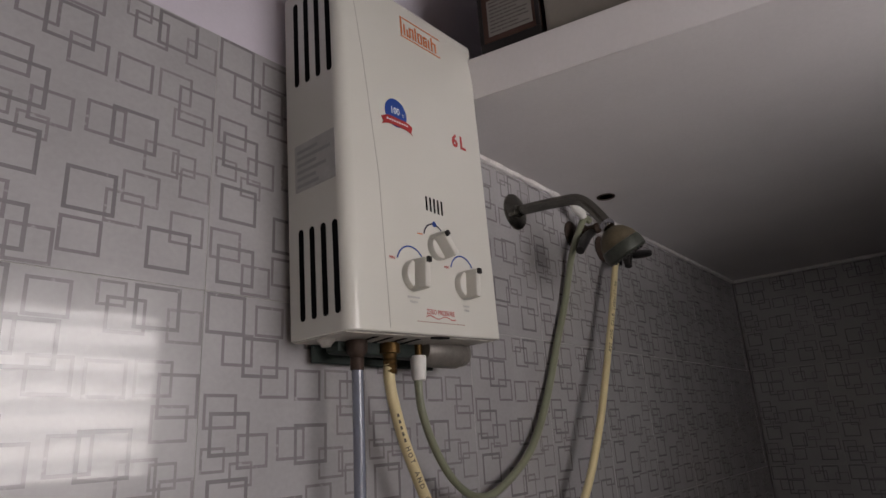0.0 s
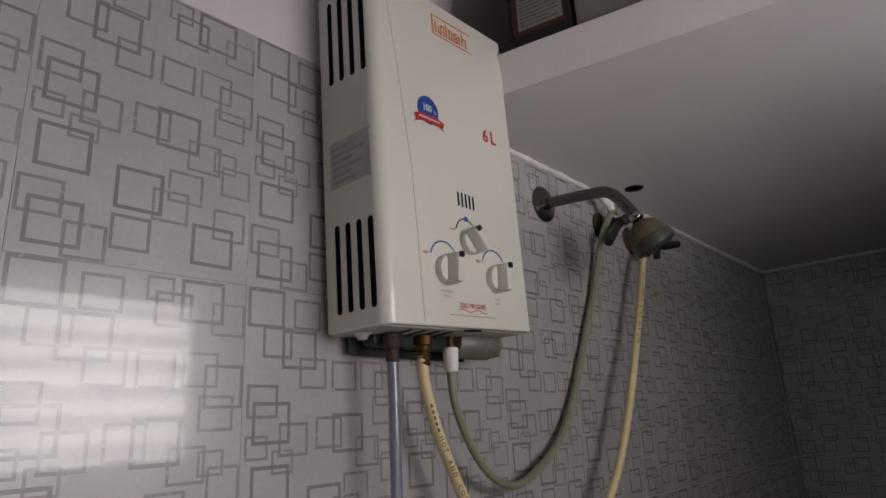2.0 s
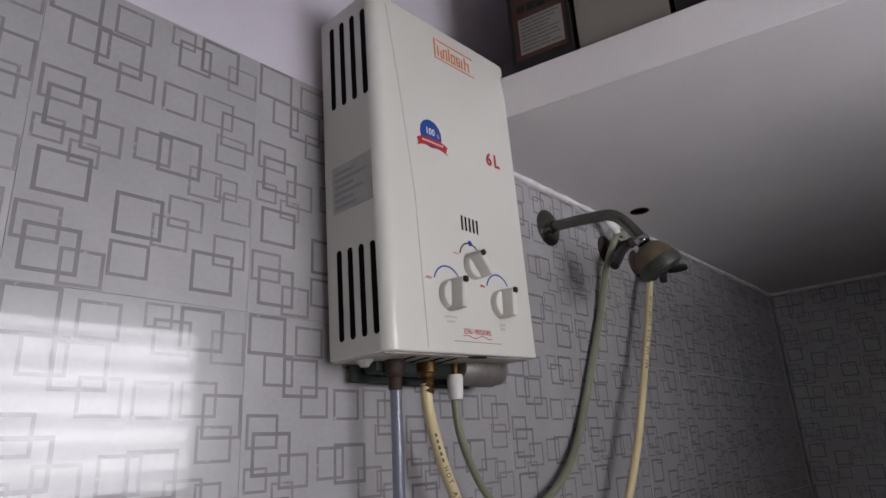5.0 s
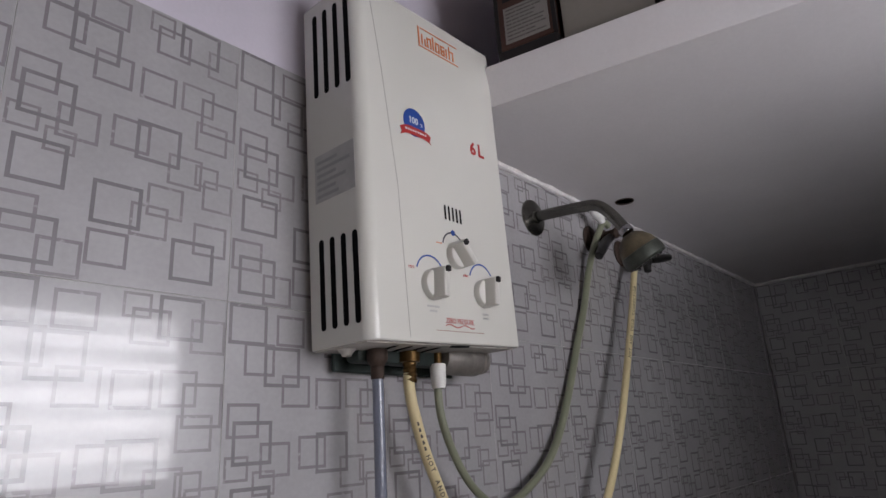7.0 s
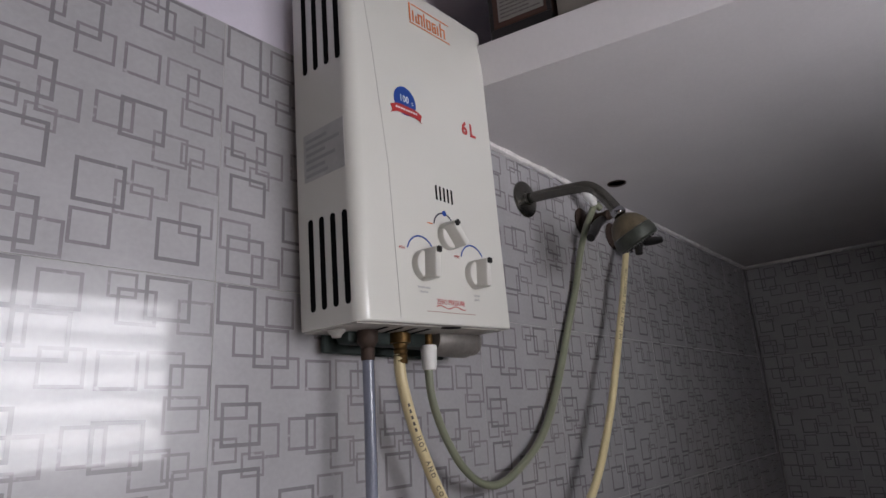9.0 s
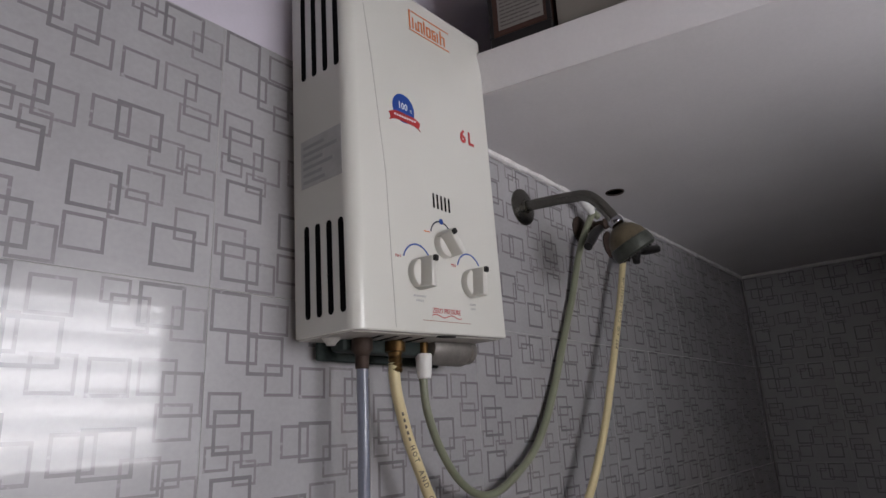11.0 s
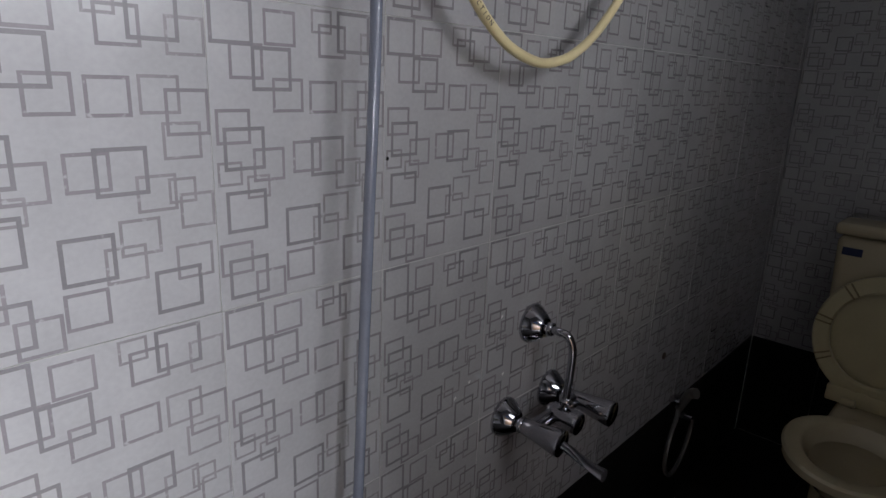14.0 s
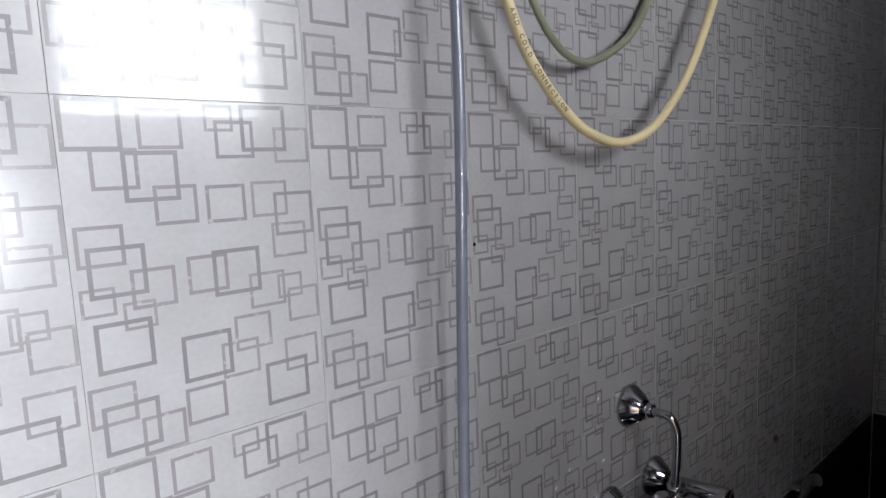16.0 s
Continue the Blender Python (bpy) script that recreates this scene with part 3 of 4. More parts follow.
lathe(bm, (0.675, 0.932, 1.759), (0, 0, -1), [(0, 0.0095), (0.003, 0.0105), (0.009, 0.0105), (0.0105, 0.009)], 16)
part("inlet_collar", bm, M_CHROME, heater, "shiny collar over the gas inlet")
bm = bmesh.new()
lathe(bm, (0.741, 0.940, 1.762), (0, 0, -1), [(0, 0.011), (0.012, 0.011), (0.0125, 0.0142), (0.025, 0.0142), (0.026, 0.010)] + [(0.028 + 0.0035 * i, 0.0085 if i % 2 else 0.0098) for i in range(8)], 20)
part("water_inlet", bm, M_BRASS, heater, "aged brass water inlet, its colour darkened for the shade under the case")
bm = bmesh.new()
lathe(bm, (0.803, 0.945, 1.762), (0, 0, -1), [(0, 0.0065), (0.030, 0.0065)], 16)
part("water_outlet", bm, M_BRASS, heater, "thin brass water outlet")

# ---- hoses ----
YELLOW = [(0.739, 0.940, 1.722), (0.739, 0.940, 1.704), (0.744, 0.940, 1.678), (0.761, 0.941, 1.630), (0.779, 0.940, 1.589), (0.803, 0.936, 1.537), (0.834, 0.933, 1.497), (0.878, 0.931, 1.457), (0.930, 0.930, 1.427), (0.997, 0.928, 1.410), (1.054, 0.926, 1.415),
          (1.100, 0.925, 1.431), (1.170, 0.932, 1.467), (1.241, 0.932, 1.533), (1.307, 0.932, 1.624), (1.360, 0.934, 1.709), (1.421, 0.940, 1.803), (1.476, 0.943, 1.900), (1.533, 0.951, 1.990), (1.577, 0.958, 2.045)]
GREEN = [(0.803, 0.945, 1.735), (0.801, 0.945, 1.700), (0.807, 0.945, 1.659), (0.833, 0.947, 1.609), (0.873, 0.950, 1.565), (0.925, 0.956, 1.539), (0.986, 0.964, 1.537), (1.062, 0.973, 1.561), (1.124, 0.978, 1.594), (1.180, 0.982, 1.648), (1.232, 0.985, 1.722), (1.280, 0.986, 1.805),
         (1.328, 0.985, 1.890), (1.360, 0.980, 1.974), (1.381, 0.972, 2.029), (1.402, 0.962, 2.074), (1.416, 0.955, 2.096), (1.430, 0.950, 2.090)]
hose = thing("yellow_hose", (1.033, 0.945, 1.404), "cream-yellow plastic hose hanging in a loop from the heater", "hose")
path_y = smooth_path(YELLOW, 10)
bm = bmesh.new()
tube(bm, path_y, 0.0076, 16, 0.03)
part("hose_tube", bm, M_HOSE_Y, hose)
# lettering along the hose
lengths = [0.0]
for a, b in zip(path_y, path_y[1:]):
    lengths.append(lengths[-1] + (b - a).length)


def on_hose(s):
    for i in range(len(path_y) - 1):
        if lengths[i + 1] >= s:
            f = (s - lengths[i]) / max(lengths[i + 1] - lengths[i], 1e-6)
            return path_y[i].lerp(path_y[i + 1], f), (path_y[i + 1] - path_y[i]).normalized()
    return path_y[-1], (path_y[-1] - path_y[-2]).normalized()


for s0, words in ((0.112, "HOT AND COLD CONNECTION"), (1.02, "HOT AND COLD CONNECTION")):
    bm = bmesh.new()
    for i, ch in enumerate(words):
        if ch == " ":
            continue
        p, d = on_hose(s0 + 0.0088 * i)
        out = Vector((-0.55, -0.83, 0.0))
        out = (out - d * out.dot(d)).normalized()
        side = out.cross(d).normalized()
        m = Matrix(((d.x, side.x, out.x, 0), (d.y, side.y, out.y, 0), (d.z, side.z, out.z, 0), (0, 0, 0, 1)))
        text_mesh(bm, ch, 0.0088, Matrix.Translation(p + out * 0.0076) @ m, 0.0003, bold=0.0001)
    part("hose_lettering", bm, M_HOSEINK, hose, "small dark lettering", False)
bm = bmesh.new()
for i in range(5):
    p, d = on_hose(0.066 + 0.0085 * i)
    out = Vector((-0.55, -0.83, 0.0))
    out = (out - d * out.dot(d)).normalized()
    side = out.cross(d).normalized()
    m = Matrix(((d.x, side.x, out.x, 0), (d.y, side.y, out.y, 0), (d.z, side.z, out.z, 0), (0, 0, 0, 1)))
    slab_from_outline(bm, [(-0.0026, -0.0012), (0.0026, -0.0016), (0.0022, 0.0018), (-0.0022, 0.0012)], 0.0005, Matrix.Translation(p + out * 0.0073) @ m)
part("hose_print", bm, M_HOSEINK, hose, smooth=False)

hose = thing("green_hose", (0.973, 0.965, 1.531), "dull green plastic hose looping to the wall outlet", "hose")
bm = bmesh.new()
tube(bm, smooth_path(GREEN, 10), lambda f: 0.0058 + 0.0018 * min(1, max(0, (f - 0.3) / 0.25)), 16, 0.04)
part("hose_tube", bm, M_HOSE_G, hose)
bm = bmesh.new()
lathe(bm, (0.803, 0.945, 1.738), (0, 0, -1), [(0, 0.0110), (0.002, 0.0118), (0.028, 0.0105), (0.034, 0.0092), (0.035, 0.0065)], 24)
part("connector", bm, M_WHITEPL, hose, "white plastic connector")

gas = thing("gas_hose", (0.675, 0.97, 0.3), "grey-blue ribbed gas hose running down the wall", "hose")
pp = smooth_path([(0.675, 0.932, 1.730), (0.676, 0.932, 1.60), (0.675, 0.932, 1.42), (0.666, 0.932, 1.2), (0.656, 0.931, 0.97), (0.645, 0.929, 0.75), (0.637, 0.930, 0.56), (0.634, 0.945, 0.40), (0.636, 0.975, 0.32), (0.640, 1.0, 0.30)], 60)
bm = bmesh.new()
tube(bm, pp, lambda f: 0.0074 * (1 + 0.012 * math.sin(f * 900)), 12)
part("hose_tube", bm, M_PIPE, gas)
bm = bmesh.new()
lathe(bm, (0.675, 0.932, 1.726), (0, 0, -1), [(0, 0.0086), (0.014, 0.0086), (0.015, 0.0077)], 16)
part("clamp", bm, M_RUST, gas, "dark rusty hose barb")

# ---- shower ----
shower = thing("shower", (1.182, 1.0, 2.066), "dull chrome wall shower with a limescaled head", "shower")
bm = bmesh.new()
lathe(bm, (1.182, 1.0, 2.066), (0, -1, 0), [(0, 0.038), (0.003, 0.039), (0.006, 0.0375), (0.009, 0.030), (0.011, 0.0150), (0.016, 0.0135)], 40)
part("flange", bm, M_DULL, shower)
bm = bmesh.new()
tube(bm, smooth_path([(1.182, 1.0, 2.066), (1.182, 0.94, 2.062), (1.182, 0.882, 2.056), (1.182, 0.856, 2.051), (1.183, 0.836, 2.036), (1.187, 0.815, 2.006), (1.188, 0.804, 1.986)], 8), 0.0112, 20)
part("arm", bm, M_DULL, shower)
HP = Vector((1.188, 0.808, 1.992))
bm = bmesh.new()
lathe(bm, HP, (0.1, -0.5, -0.83), [(0, 0.0125), (0.002, 0.0140), (0.012, 0.0140), (0.014, 0.0115)], 8)
part("swivel_nut", bm, M_CHROME, shower, smooth=False)
HD = Vector((0.33, -0.36, -0.84)).normalized()
HP += Vector((0.002, -0.005, -0.014))
bm = bmesh.new()
lathe(bm, HP, HD, [(0, 0.012), (0.004, 0.018), (0.010, 0.026), (0.024, 0.0345), (0.042, 0.0385), (0.054, 0.0390), (0.058, 0.036)], 40)
head = part("shower_head", bm, M_SCALE, shower, "limescaled brownish shower head")
bm = bmesh.new()
lathe(bm, HP + HD * 0.034, HD, [(0, 0.0368), (0.001, 0.0384), (0.012, 0.0404), (0.022, 0.0398), (0.026, 0.036)], 40)
part("face_ring", bm, M_FACE, head, "greenish tarnished rim")
hp = HP + HD * 0.0595
_, hu, hv = axis_frame(HD)
for ring, n in ((0.010, 6), (0.019, 12), (0.028, 18)):
    for k in range(n):
        a = 2 * math.pi * k / n
        bm = bmesh.new()
        lathe(bm, hp + hu * ring * math.cos(a) + hv * ring * math.sin(a), HD, [(0, 0.0017), (0.003, 0.0012)], 6)
        part("nozzle", bm, M_BLACKPLASTIC, head, smooth=False)
# two hose taps at the wall beside the shower
def hose_tap(x, z, grip, label):
    tap = thing("hose_tap", (x, 1.0, z), label, "tap", "hose taps beside the shower")
    bm = bmesh.new()
    lathe(bm, (x, 1.0, z), (0, -1, 0), [(0, 0.033), (0.003, 0.034), (0.007, 0.028), (0.010, 0.014)], 32)
    part("flange", bm, M_RUST, tap)
    bm = bmesh.new()
    lathe(bm, (x, 0.992, z), (0, -1, 0), [(0, 0.011), (0.018, 0.011), (0.019, 0.0145), (0.032, 0.0145), (0.033, 0.010), (0.052, 0.010), (0.060, 0.013), (0.066, 0.010)], 20)
    part("body", bm, M_RUST, tap)
    bm = bmesh.new()
    tube(bm, smooth_path(grip, 6), lambda f: 0.009 + 0.002 * math.sin(f * 3), 12)
    part("handle", bm, M_BLACKPLASTIC, tap)
    return tap


hose_tap(1.426, 2.068, [(1.426, 0.945, 2.062), (1.392, 0.944, 2.043), (1.358, 0.940, 2.016), (1.336, 0.938, 1.997)], "small rusty hose tap with its black handle down")
tap = hose_tap(1.579, 2.063, [(1.583, 0.935, 2.045), (1.60, 0.928, 2.036), (1.645, 0.920, 2.044), (1.680, 0.916, 2.052)], "small rusty hose tap with its black handle sideways")
bm = bmesh.new()
tube(bm, smooth_path([(1.579, 0.938, 2.060), (1.578, 0.932, 2.030), (1.574, 0.932, 2.014), (1.570, 0.931, 2.000)], 5), lambda f: 0.012 - 0.003 * f, 14)
part("spout", bm, M_BLACKPLASTIC, tap)
bm = bmesh.new()
lathe(bm, (1.571, 0.957, 2.022), (-0.3, 0, -1), [(0, 0.010), (0.002, 0.0115), (0.012, 0.0115), (0.013, 0.010)], 18)
part("hose_clip", bm, M_CHROME, tap)
bm = bmesh.new()
tube(bm, smooth_path([(1.352, 0.955, 2.125), (1.375, 0.955, 2.118), (1.392, 0.952, 2.105), (1.400, 0.950, 2.090)], 6), lambda f: 0.007 + 0.004 * math.sin(f * 3.1), 12, 0.4)
solid("sealing_tape", bm, M_WHITEPL, "scrap of white sealing tape on the hose end", "tape")

# overflow hole in the slab
bm = bmesh.new()
lathe(bm, (1.482, 0.925, TOP + 0.0065), (0, 0, -1), [(0, 0.022), (0.002, 0.022), (0.0022, 0.019), (0.0005, 0.018)], 28)
ring = solid("ceiling_socket", bm, M_RUST, "small dark round socket in the slab underside", "socket")

# ---- wall mixer ----
mixer = thing("wall_mixer", (1.152, 1.0, 0.746), "shiny chrome wall mixer with two lever handles", "tap")
for x, z in ((1.074, 0.744), (1.230, 0.750), (1.146, 0.922)):
    bm = bmesh.new()
    lathe(bm, (x, 1.0, z), (0, -1, 0), [(0, 0.040), (0.003, 0.0405), (0.008, 0.0395), (0.026, 0.027), (0.034, 0.020), (0.035, 0.012)], 40)
    part("wall_flange", bm, M_CHROME, mixer, "polished cone flange")
for x, z, far in ((1.074, 0.744, 0.0), (1.230, 0.750, 0.018)):
    bm = bmesh.new()
    lathe(bm, (x, 0.968, z), (0, -1, 0), [(0, 0.011), (0.006, 0.011), (0.007, 0.016), (0.018, 0.016), (0.019, 0.013)], 6)
    part("union_nut", bm, M_CHROME, mixer, smooth=False)
    bm = bmesh.new()
    lathe(bm, (x, 0.951, z), (0.06, -1, -0.04), [(0, 0.013), (0.004, 0.0165), (0.030, 0.0185), (0.078 + far, 0.0265), (0.084 + far, 0.0260), (0.086 + far, 0.022)], 28)
    part("valve_body", bm, M_CHROME, mixer)
bm = bmesh.new()
lathe(bm, (1.074, 0.932, 0.744), (1, 0, 0.038), [(0, 0.0150), (0.156, 0.0150)], 24)
part("cross_body", bm, M_CHROME, mixer)
bm = bmesh.new()
lathe(bm, (1.153, 0.945, 0.748), (0.04, -1, -0.05), [(0, 0.018), (0.010, 0.022), (0.060, 0.0235), (0.068, 0.0225), (0.070, 0.018)], 28)
part("diverter", bm, M_CHROME, mixer)
bm = bmesh.new()
tube(bm, smooth_path([(1.146, 0.975, 0.922), (1.148, 0.940, 0.922), (1.152, 0.919, 0.917), (1.156, 0.909, 0.896), (1.157, 0.908, 0.860), (1.156, 0.911, 0.800), (1.154, 0.915, 0.758)], 8), 0.0080, 18)
part("riser_pipe", bm, M_CHROME, mixer)
for p, d in (((1.147, 0.964, 0.922), (0, -1, 0)), ((1.156, 0.912, 0.790), (0, 0, -1))):
    bm = bmesh.new()
    lathe(bm, p, d, [(0, 0.011), (0.001, 0.0145), (0.014, 0.0145), (0.015, 0.011)], 6)
    part("pipe_nut", bm, M_CHROME, mixer, smooth=False)


def lever(p, q, flat):
    """A lever handle: a hub and a blade that widens to its end."""
    p, q = Vector(p), Vector(q)
    bm = bmesh.new()
    tube(bm, smooth_path([p, p.lerp(q, 0.3), p.lerp(q, 0.65) + Vector((0, 0, -0.003)), q + Vector((0, 0, 0.006))], 6), lambda f: 0.0095 + flat * f * f, 16)
    d = (q - p).normalized()
    n = d.cross(Vector((1, 0, 0))).normalized()
    for v in bm.verts:
        f = max(0, min(1, (v.co - p).dot(d) / (q - p).length))
        off = (v.co - p - d * (v.co - p).dot(d)).dot(n)
        v.co -= n * off * 0.78 * min(1, 1.6 * f)
    return part("lever_handle", bm, M_CHROME, mixer)


lever((1.082, 0.870, 0.738), (1.100, 0.786, 0.702), 0.0085)

# ---- basin ----
basin = thing("wash_basin", (0.12, 1.0, 0.62), "cream glazed wall-hung wash basin", "basin")
bm = bmesh.new()
def basin_outline(x0, x1, y0, y1, r, n=8):
    out = []
    for cx, cy, a0 in ((x1 - r, y1 - r * 0.7, 0), (x0 + r, y1 - r * 0.7, 90), (x0 + r, y0 + r, 180), (x1 - r, y0 + r, 270)):
        for i in range(n + 1):
            a = radians(a0 + 90 * i / n)
            k = 0.7 if cy > 0.8 else 1.0
            out.append((cx + r * math.cos(a), cy + r * k * math.sin(a)))
    return out
rings = []
for z, inset, r in ((0.645, 0.13, 0.06), (0.70, 0.06, 0.06), (0.76, 0.016, 0.055), (0.790, 0.003, 0.05), (0.799, 0.0, 0.05), (0.805, 0.003, 0.048), (0.808, 0.009, 0.045), (0.8078, 0.016, 0.042), (0.804, 0.022, 0.042), (0.7975, 0.028, 0.044), (0.7955, 0.040, 0.05), (0.7945, 0.062, 0.055), (0.787, 0.072, 0.06), (0.76, 0.082, 0.06), (0.71, 0.11, 0.07), (0.68, 0.15, 0.05)):
    rings.append([bm.verts.new((x, y, z)) for x, y in basin_outline(-0.16 + inset, 0.384 - inset, 0.62 + inset, 0.999 - inset * (1.0 if rings and len(rings) > 4 else 0.2), r)])
for a, b in zip(rings, rings[1:]):
    for k in range(len(a)):
        bm.faces.new((a[k], a[(k + 1) % len(a)], b[(k + 1) % len(a)], b[k]))
bm.faces.new(rings[0])
bm.faces.new(rings[-1])
bmesh.ops.recalc_face_normals(bm, faces=bm.faces)
part("bowl", bm, M_BASIN, basin)
bm = bmesh.new()
lathe(bm, (0.11, 0.80, 0.678), (0, 0, 1), [(0, 0.022), (0.004, 0.022), (0.005, 0.012), (0.003, 0.010)], 24)
part("drain", bm, M_CHROME, basin)
bm = bmesh.new()
tube(bm, smooth_path([(0.11, 0.80, 0.66), (0.11, 0.80, 0.45), (0.11, 0.84, 0.40), (0.11, 0.93, 0.42), (0.11, 1.0, 0.42)], 6), 0.018, 14)
part("waste_pipe", bm, M_WHITEPL, basin)

# ---- toilet ----
TX, TY = 2.33, 0.53
toilet = thing("toilet", (2.35, TY, 0), "ivory ceramic toilet with its lid raised against the cistern", "toilet")
def oval(cx, cy, z, lx, ly, n=40, squareness=0.0):
    """lx towards the room is longer than at the hinge side."""
    pts = []
    for k in range(n):
        a = 2 * math.pi * k / n
        c, s = math.cos(a), math.sin(a)
        ex = lx * (1.0 if c < 0 else 0.72)
        pts.append((cx + ex * c, cy + ly * s, z))
    return pts
def skin(bm, loops, cap=True):
    rings = [[bm.verts.new(p) for p in loop] for loop in loops]
    for a, b in zip(rings, rings[1:]):
        for k in range(len(a)):
            bm.faces.new((a[k], a[(k + 1) % len(a)], b[(k + 1) % len(a)], b[k])).smooth = True
    if cap:
        bm.faces.new(rings[0])
        bm.faces.new(rings[-1])
    bmesh.ops.recalc_face_normals(bm, faces=bm.faces)
    return bm
CX = 2.16
bm = bmesh.new()
skin(bm, [oval(CX + 0.15, TY, 0.0, 0.155, 0.10), oval(CX + 0.15, TY, 0.03, 0.148, 0.095), oval(CX + 0.16, TY, 0.12, 0.11, 0.075), oval(CX + 0.15, TY, 0.22, 0.12, 0.085), oval(CX + 0.06, TY, 0.31, 0.190, 0.135),
          oval(CX, TY, 0.37, 0.25, 0.182), oval(CX, TY, 0.392, 0.252, 0.184), oval(CX, TY, 0.400, 0.246, 0.178), oval(CX, TY, 0.400, 0.205, 0.140), oval(CX, TY, 0.393, 0.194, 0.128), oval(CX, TY, 0.348, 0.164, 0.106),
          oval(CX, TY, 0.346, 0.185, 0.124), oval(CX + 0.02, TY, 0.28, 0.15, 0.10), oval(CX + 0.04, TY, 0.22, 0.09, 0.07), oval(CX + 0.05, TY, 0.20, 0.05, 0.04)])
part("bowl", bm, M_CERAMIC, toilet)
bm = bmesh.new()
box(bm, (2.30, TY - 0.11, 0.0), (2.60, TY + 0.11, 0.398), 0.03, 3)
part("rear_pedestal", bm, M_CERAMIC, toilet)
bm = bmesh.new()
box(bm, (2.52, TY - 0.215, 0.58), (2.755, TY + 0.215, 0.935), 0.028, 4)
for v in bm.verts:
    f = (v.co.z - 0.58) / 0.36
    v.co.y = TY + (v.co.y - TY) * (0.93 + 0.07 * f)
    v.co.x += 0.015 * (1 - f) * (1 if v.co.x < 2.6 else 0)
tank = part("cistern", bm, M_CERAMIC, toilet)
bm = bmesh.new()
box(bm, (2.508, TY - 0.222, 0.937), (2.757, TY + 0.222, 0.978), 0.014, 3)
part("cistern_lid", bm, M_CERAMIC, toilet)
bm = bmesh.new()
box(bm, (2.5185, TY + 0.135, 0.872), (2.5205, TY + 0.192, 0.898))
part("sticker", bm, M_STICKER, tank, "small dark blue sticker", False)
bm = bmesh.new()
lathe(bm, (2.62, TY, 0.38), (0, 0, 1), [(0, 0.05), (0.21, 0.05)], 20)
part("flush_neck", bm, M_CERAMIC, toilet)
# raised lid and seat ring, leaning back on the cistern
SY = TY + 0.025
def raised(name, lx, ly, t, x0, z0, lean, mat, parent, hole=None, label=""):
    bm = bmesh.new()
    m = Matrix.Translation((x0, SY, z0)) @ Matrix.Rotation(radians(lean), 4, "Y")
    n = 44
    out = [(ly * 1.0 * math.sin(2 * math.pi * k / n), lx * (1 - math.cos(2 * math.pi * k / n))) for k in range(n)]
    loops = []
    rows = ((0.0, 0.985), (0.004, 1.0), (t - 0.004, 1.0), (t, 0.975))
    for h, sc in rows:
        loops.append([m @ Vector((-h, y * sc, lx + (z - lx) * sc)) for y, z in out])
    if hole:
        for h, sc in ((t, hole + 0.03), (t - 0.005, hole), (0.0, hole)):
            loops.append([m @ Vector((-h, y * sc, lx + (z - lx) * sc)) for y, z in out])
        loops.append(loops[0])
    rings = []
    for i, loop in enumerate(loops):
        rings.append(rings[0] if hole and i == len(loops) - 1 else [bm.verts.new(p) for p in loop])
    for a, b in zip(rings, rings[1:]):
        for k in range(n):
            bm.faces.new((a[k], a[(k + 1) % n], b[(k + 1) % n], b[k])).smooth = True
    if not hole:
        bm.faces.new(rings[0])
        bm.faces.new(rings[-1])
    bmesh.ops.recalc_face_normals(bm, faces=bm.faces)
    return part(name, bm, mat, parent, label)
raised("lid", 0.203, 0.184, 0.014, 2.490, 0.425, 3, M_SEAT, toilet, label="raised ivory plastic lid")
seat = raised("seat", 0.210, 0.192, 0.020, 2.458, 0.420, 3, M_SEAT, toilet, hole=0.74, label="raised ivory plastic seat ring")
bm = bmesh.new()
box(bm, (2.435, SY - 0.115, 0.397), (2.462, SY + 0.115, 0.452), 0.006, 2)
part("hinge_plate", bm, M_SEAT, toilet)
for dy in (-0.07, 0.07):
    bm = bmesh.new()
    lathe(bm, (2.425, TY + dy - 0.02, 0.412), (0, 1, 0), [(0, 0.011), (0.002, 0.013), (0.038, 0.013), (0.040, 0.011)], 16)
    part("hinge", bm, M_SEAT, toilet)
# moulded strips on the seat ring, browner and darker than the ring
for a in (58, 64, 97, 103, 138, 144, 216, 222, 257, 263, 296, 302):
    bm = bmesh.new()
    ca, sa = math.cos(radians(a)), math.sin(radians(a))
    box(bm, (-0.0235, -0.0025, -0.024), (-0.0185, 0.0025, 0.024), 0.001, 1)
    mm = Matrix.Translation((2.458, SY, 0.420)) @ Matrix.Rotation(radians(3), 4, "Y") @ Matrix.Translation((0, 0.192 * 0.87 * sa, 0.210 - 0.210 * 0.87 * ca)) @ Matrix.Rotation(math.atan2(sa, -ca), 4, "X").inverted()
    bmesh.ops.transform(bm, matrix=mm, verts=bm.verts)
    part("moulded_strip", bm, M_SEAM, seat)

# ---- hand spray by the toilet ----
spray = thing("hand_spray", (1.96, 1.0, 0.42), "white hand spray hanging on the black tiled wall", "hand spray")
bm = bmesh.new()
lathe(bm, (2.06, 1.0, 0.345), (0, -1, 0), [(0, 0.024), (0.004, 0.024), (0.006, 0.012), (0.030, 0.012), (0.031, 0.016), (0.044, 0.016)], 24)
part("angle_valve", bm, M_CHROME, spray)
bm = bmesh.new()
box(bm, (1.945, 0.965, 0.435), (1.985, 1.0, 0.452), 0.004, 2)
part("hook", bm, M_CHROME, spray)
bm = bmesh.new()
tube(bm, smooth_path([(1.965, 0.972, 0.415), (1.965, 0.960, 0.445), (1.965, 0.945, 0.478), (1.960, 0.925, 0.490)], 6), lambda f: 0.011 + 0.006 * f, 14)
part("spray_head", bm, M_SPRAY, spray)
bm = bmesh.new()
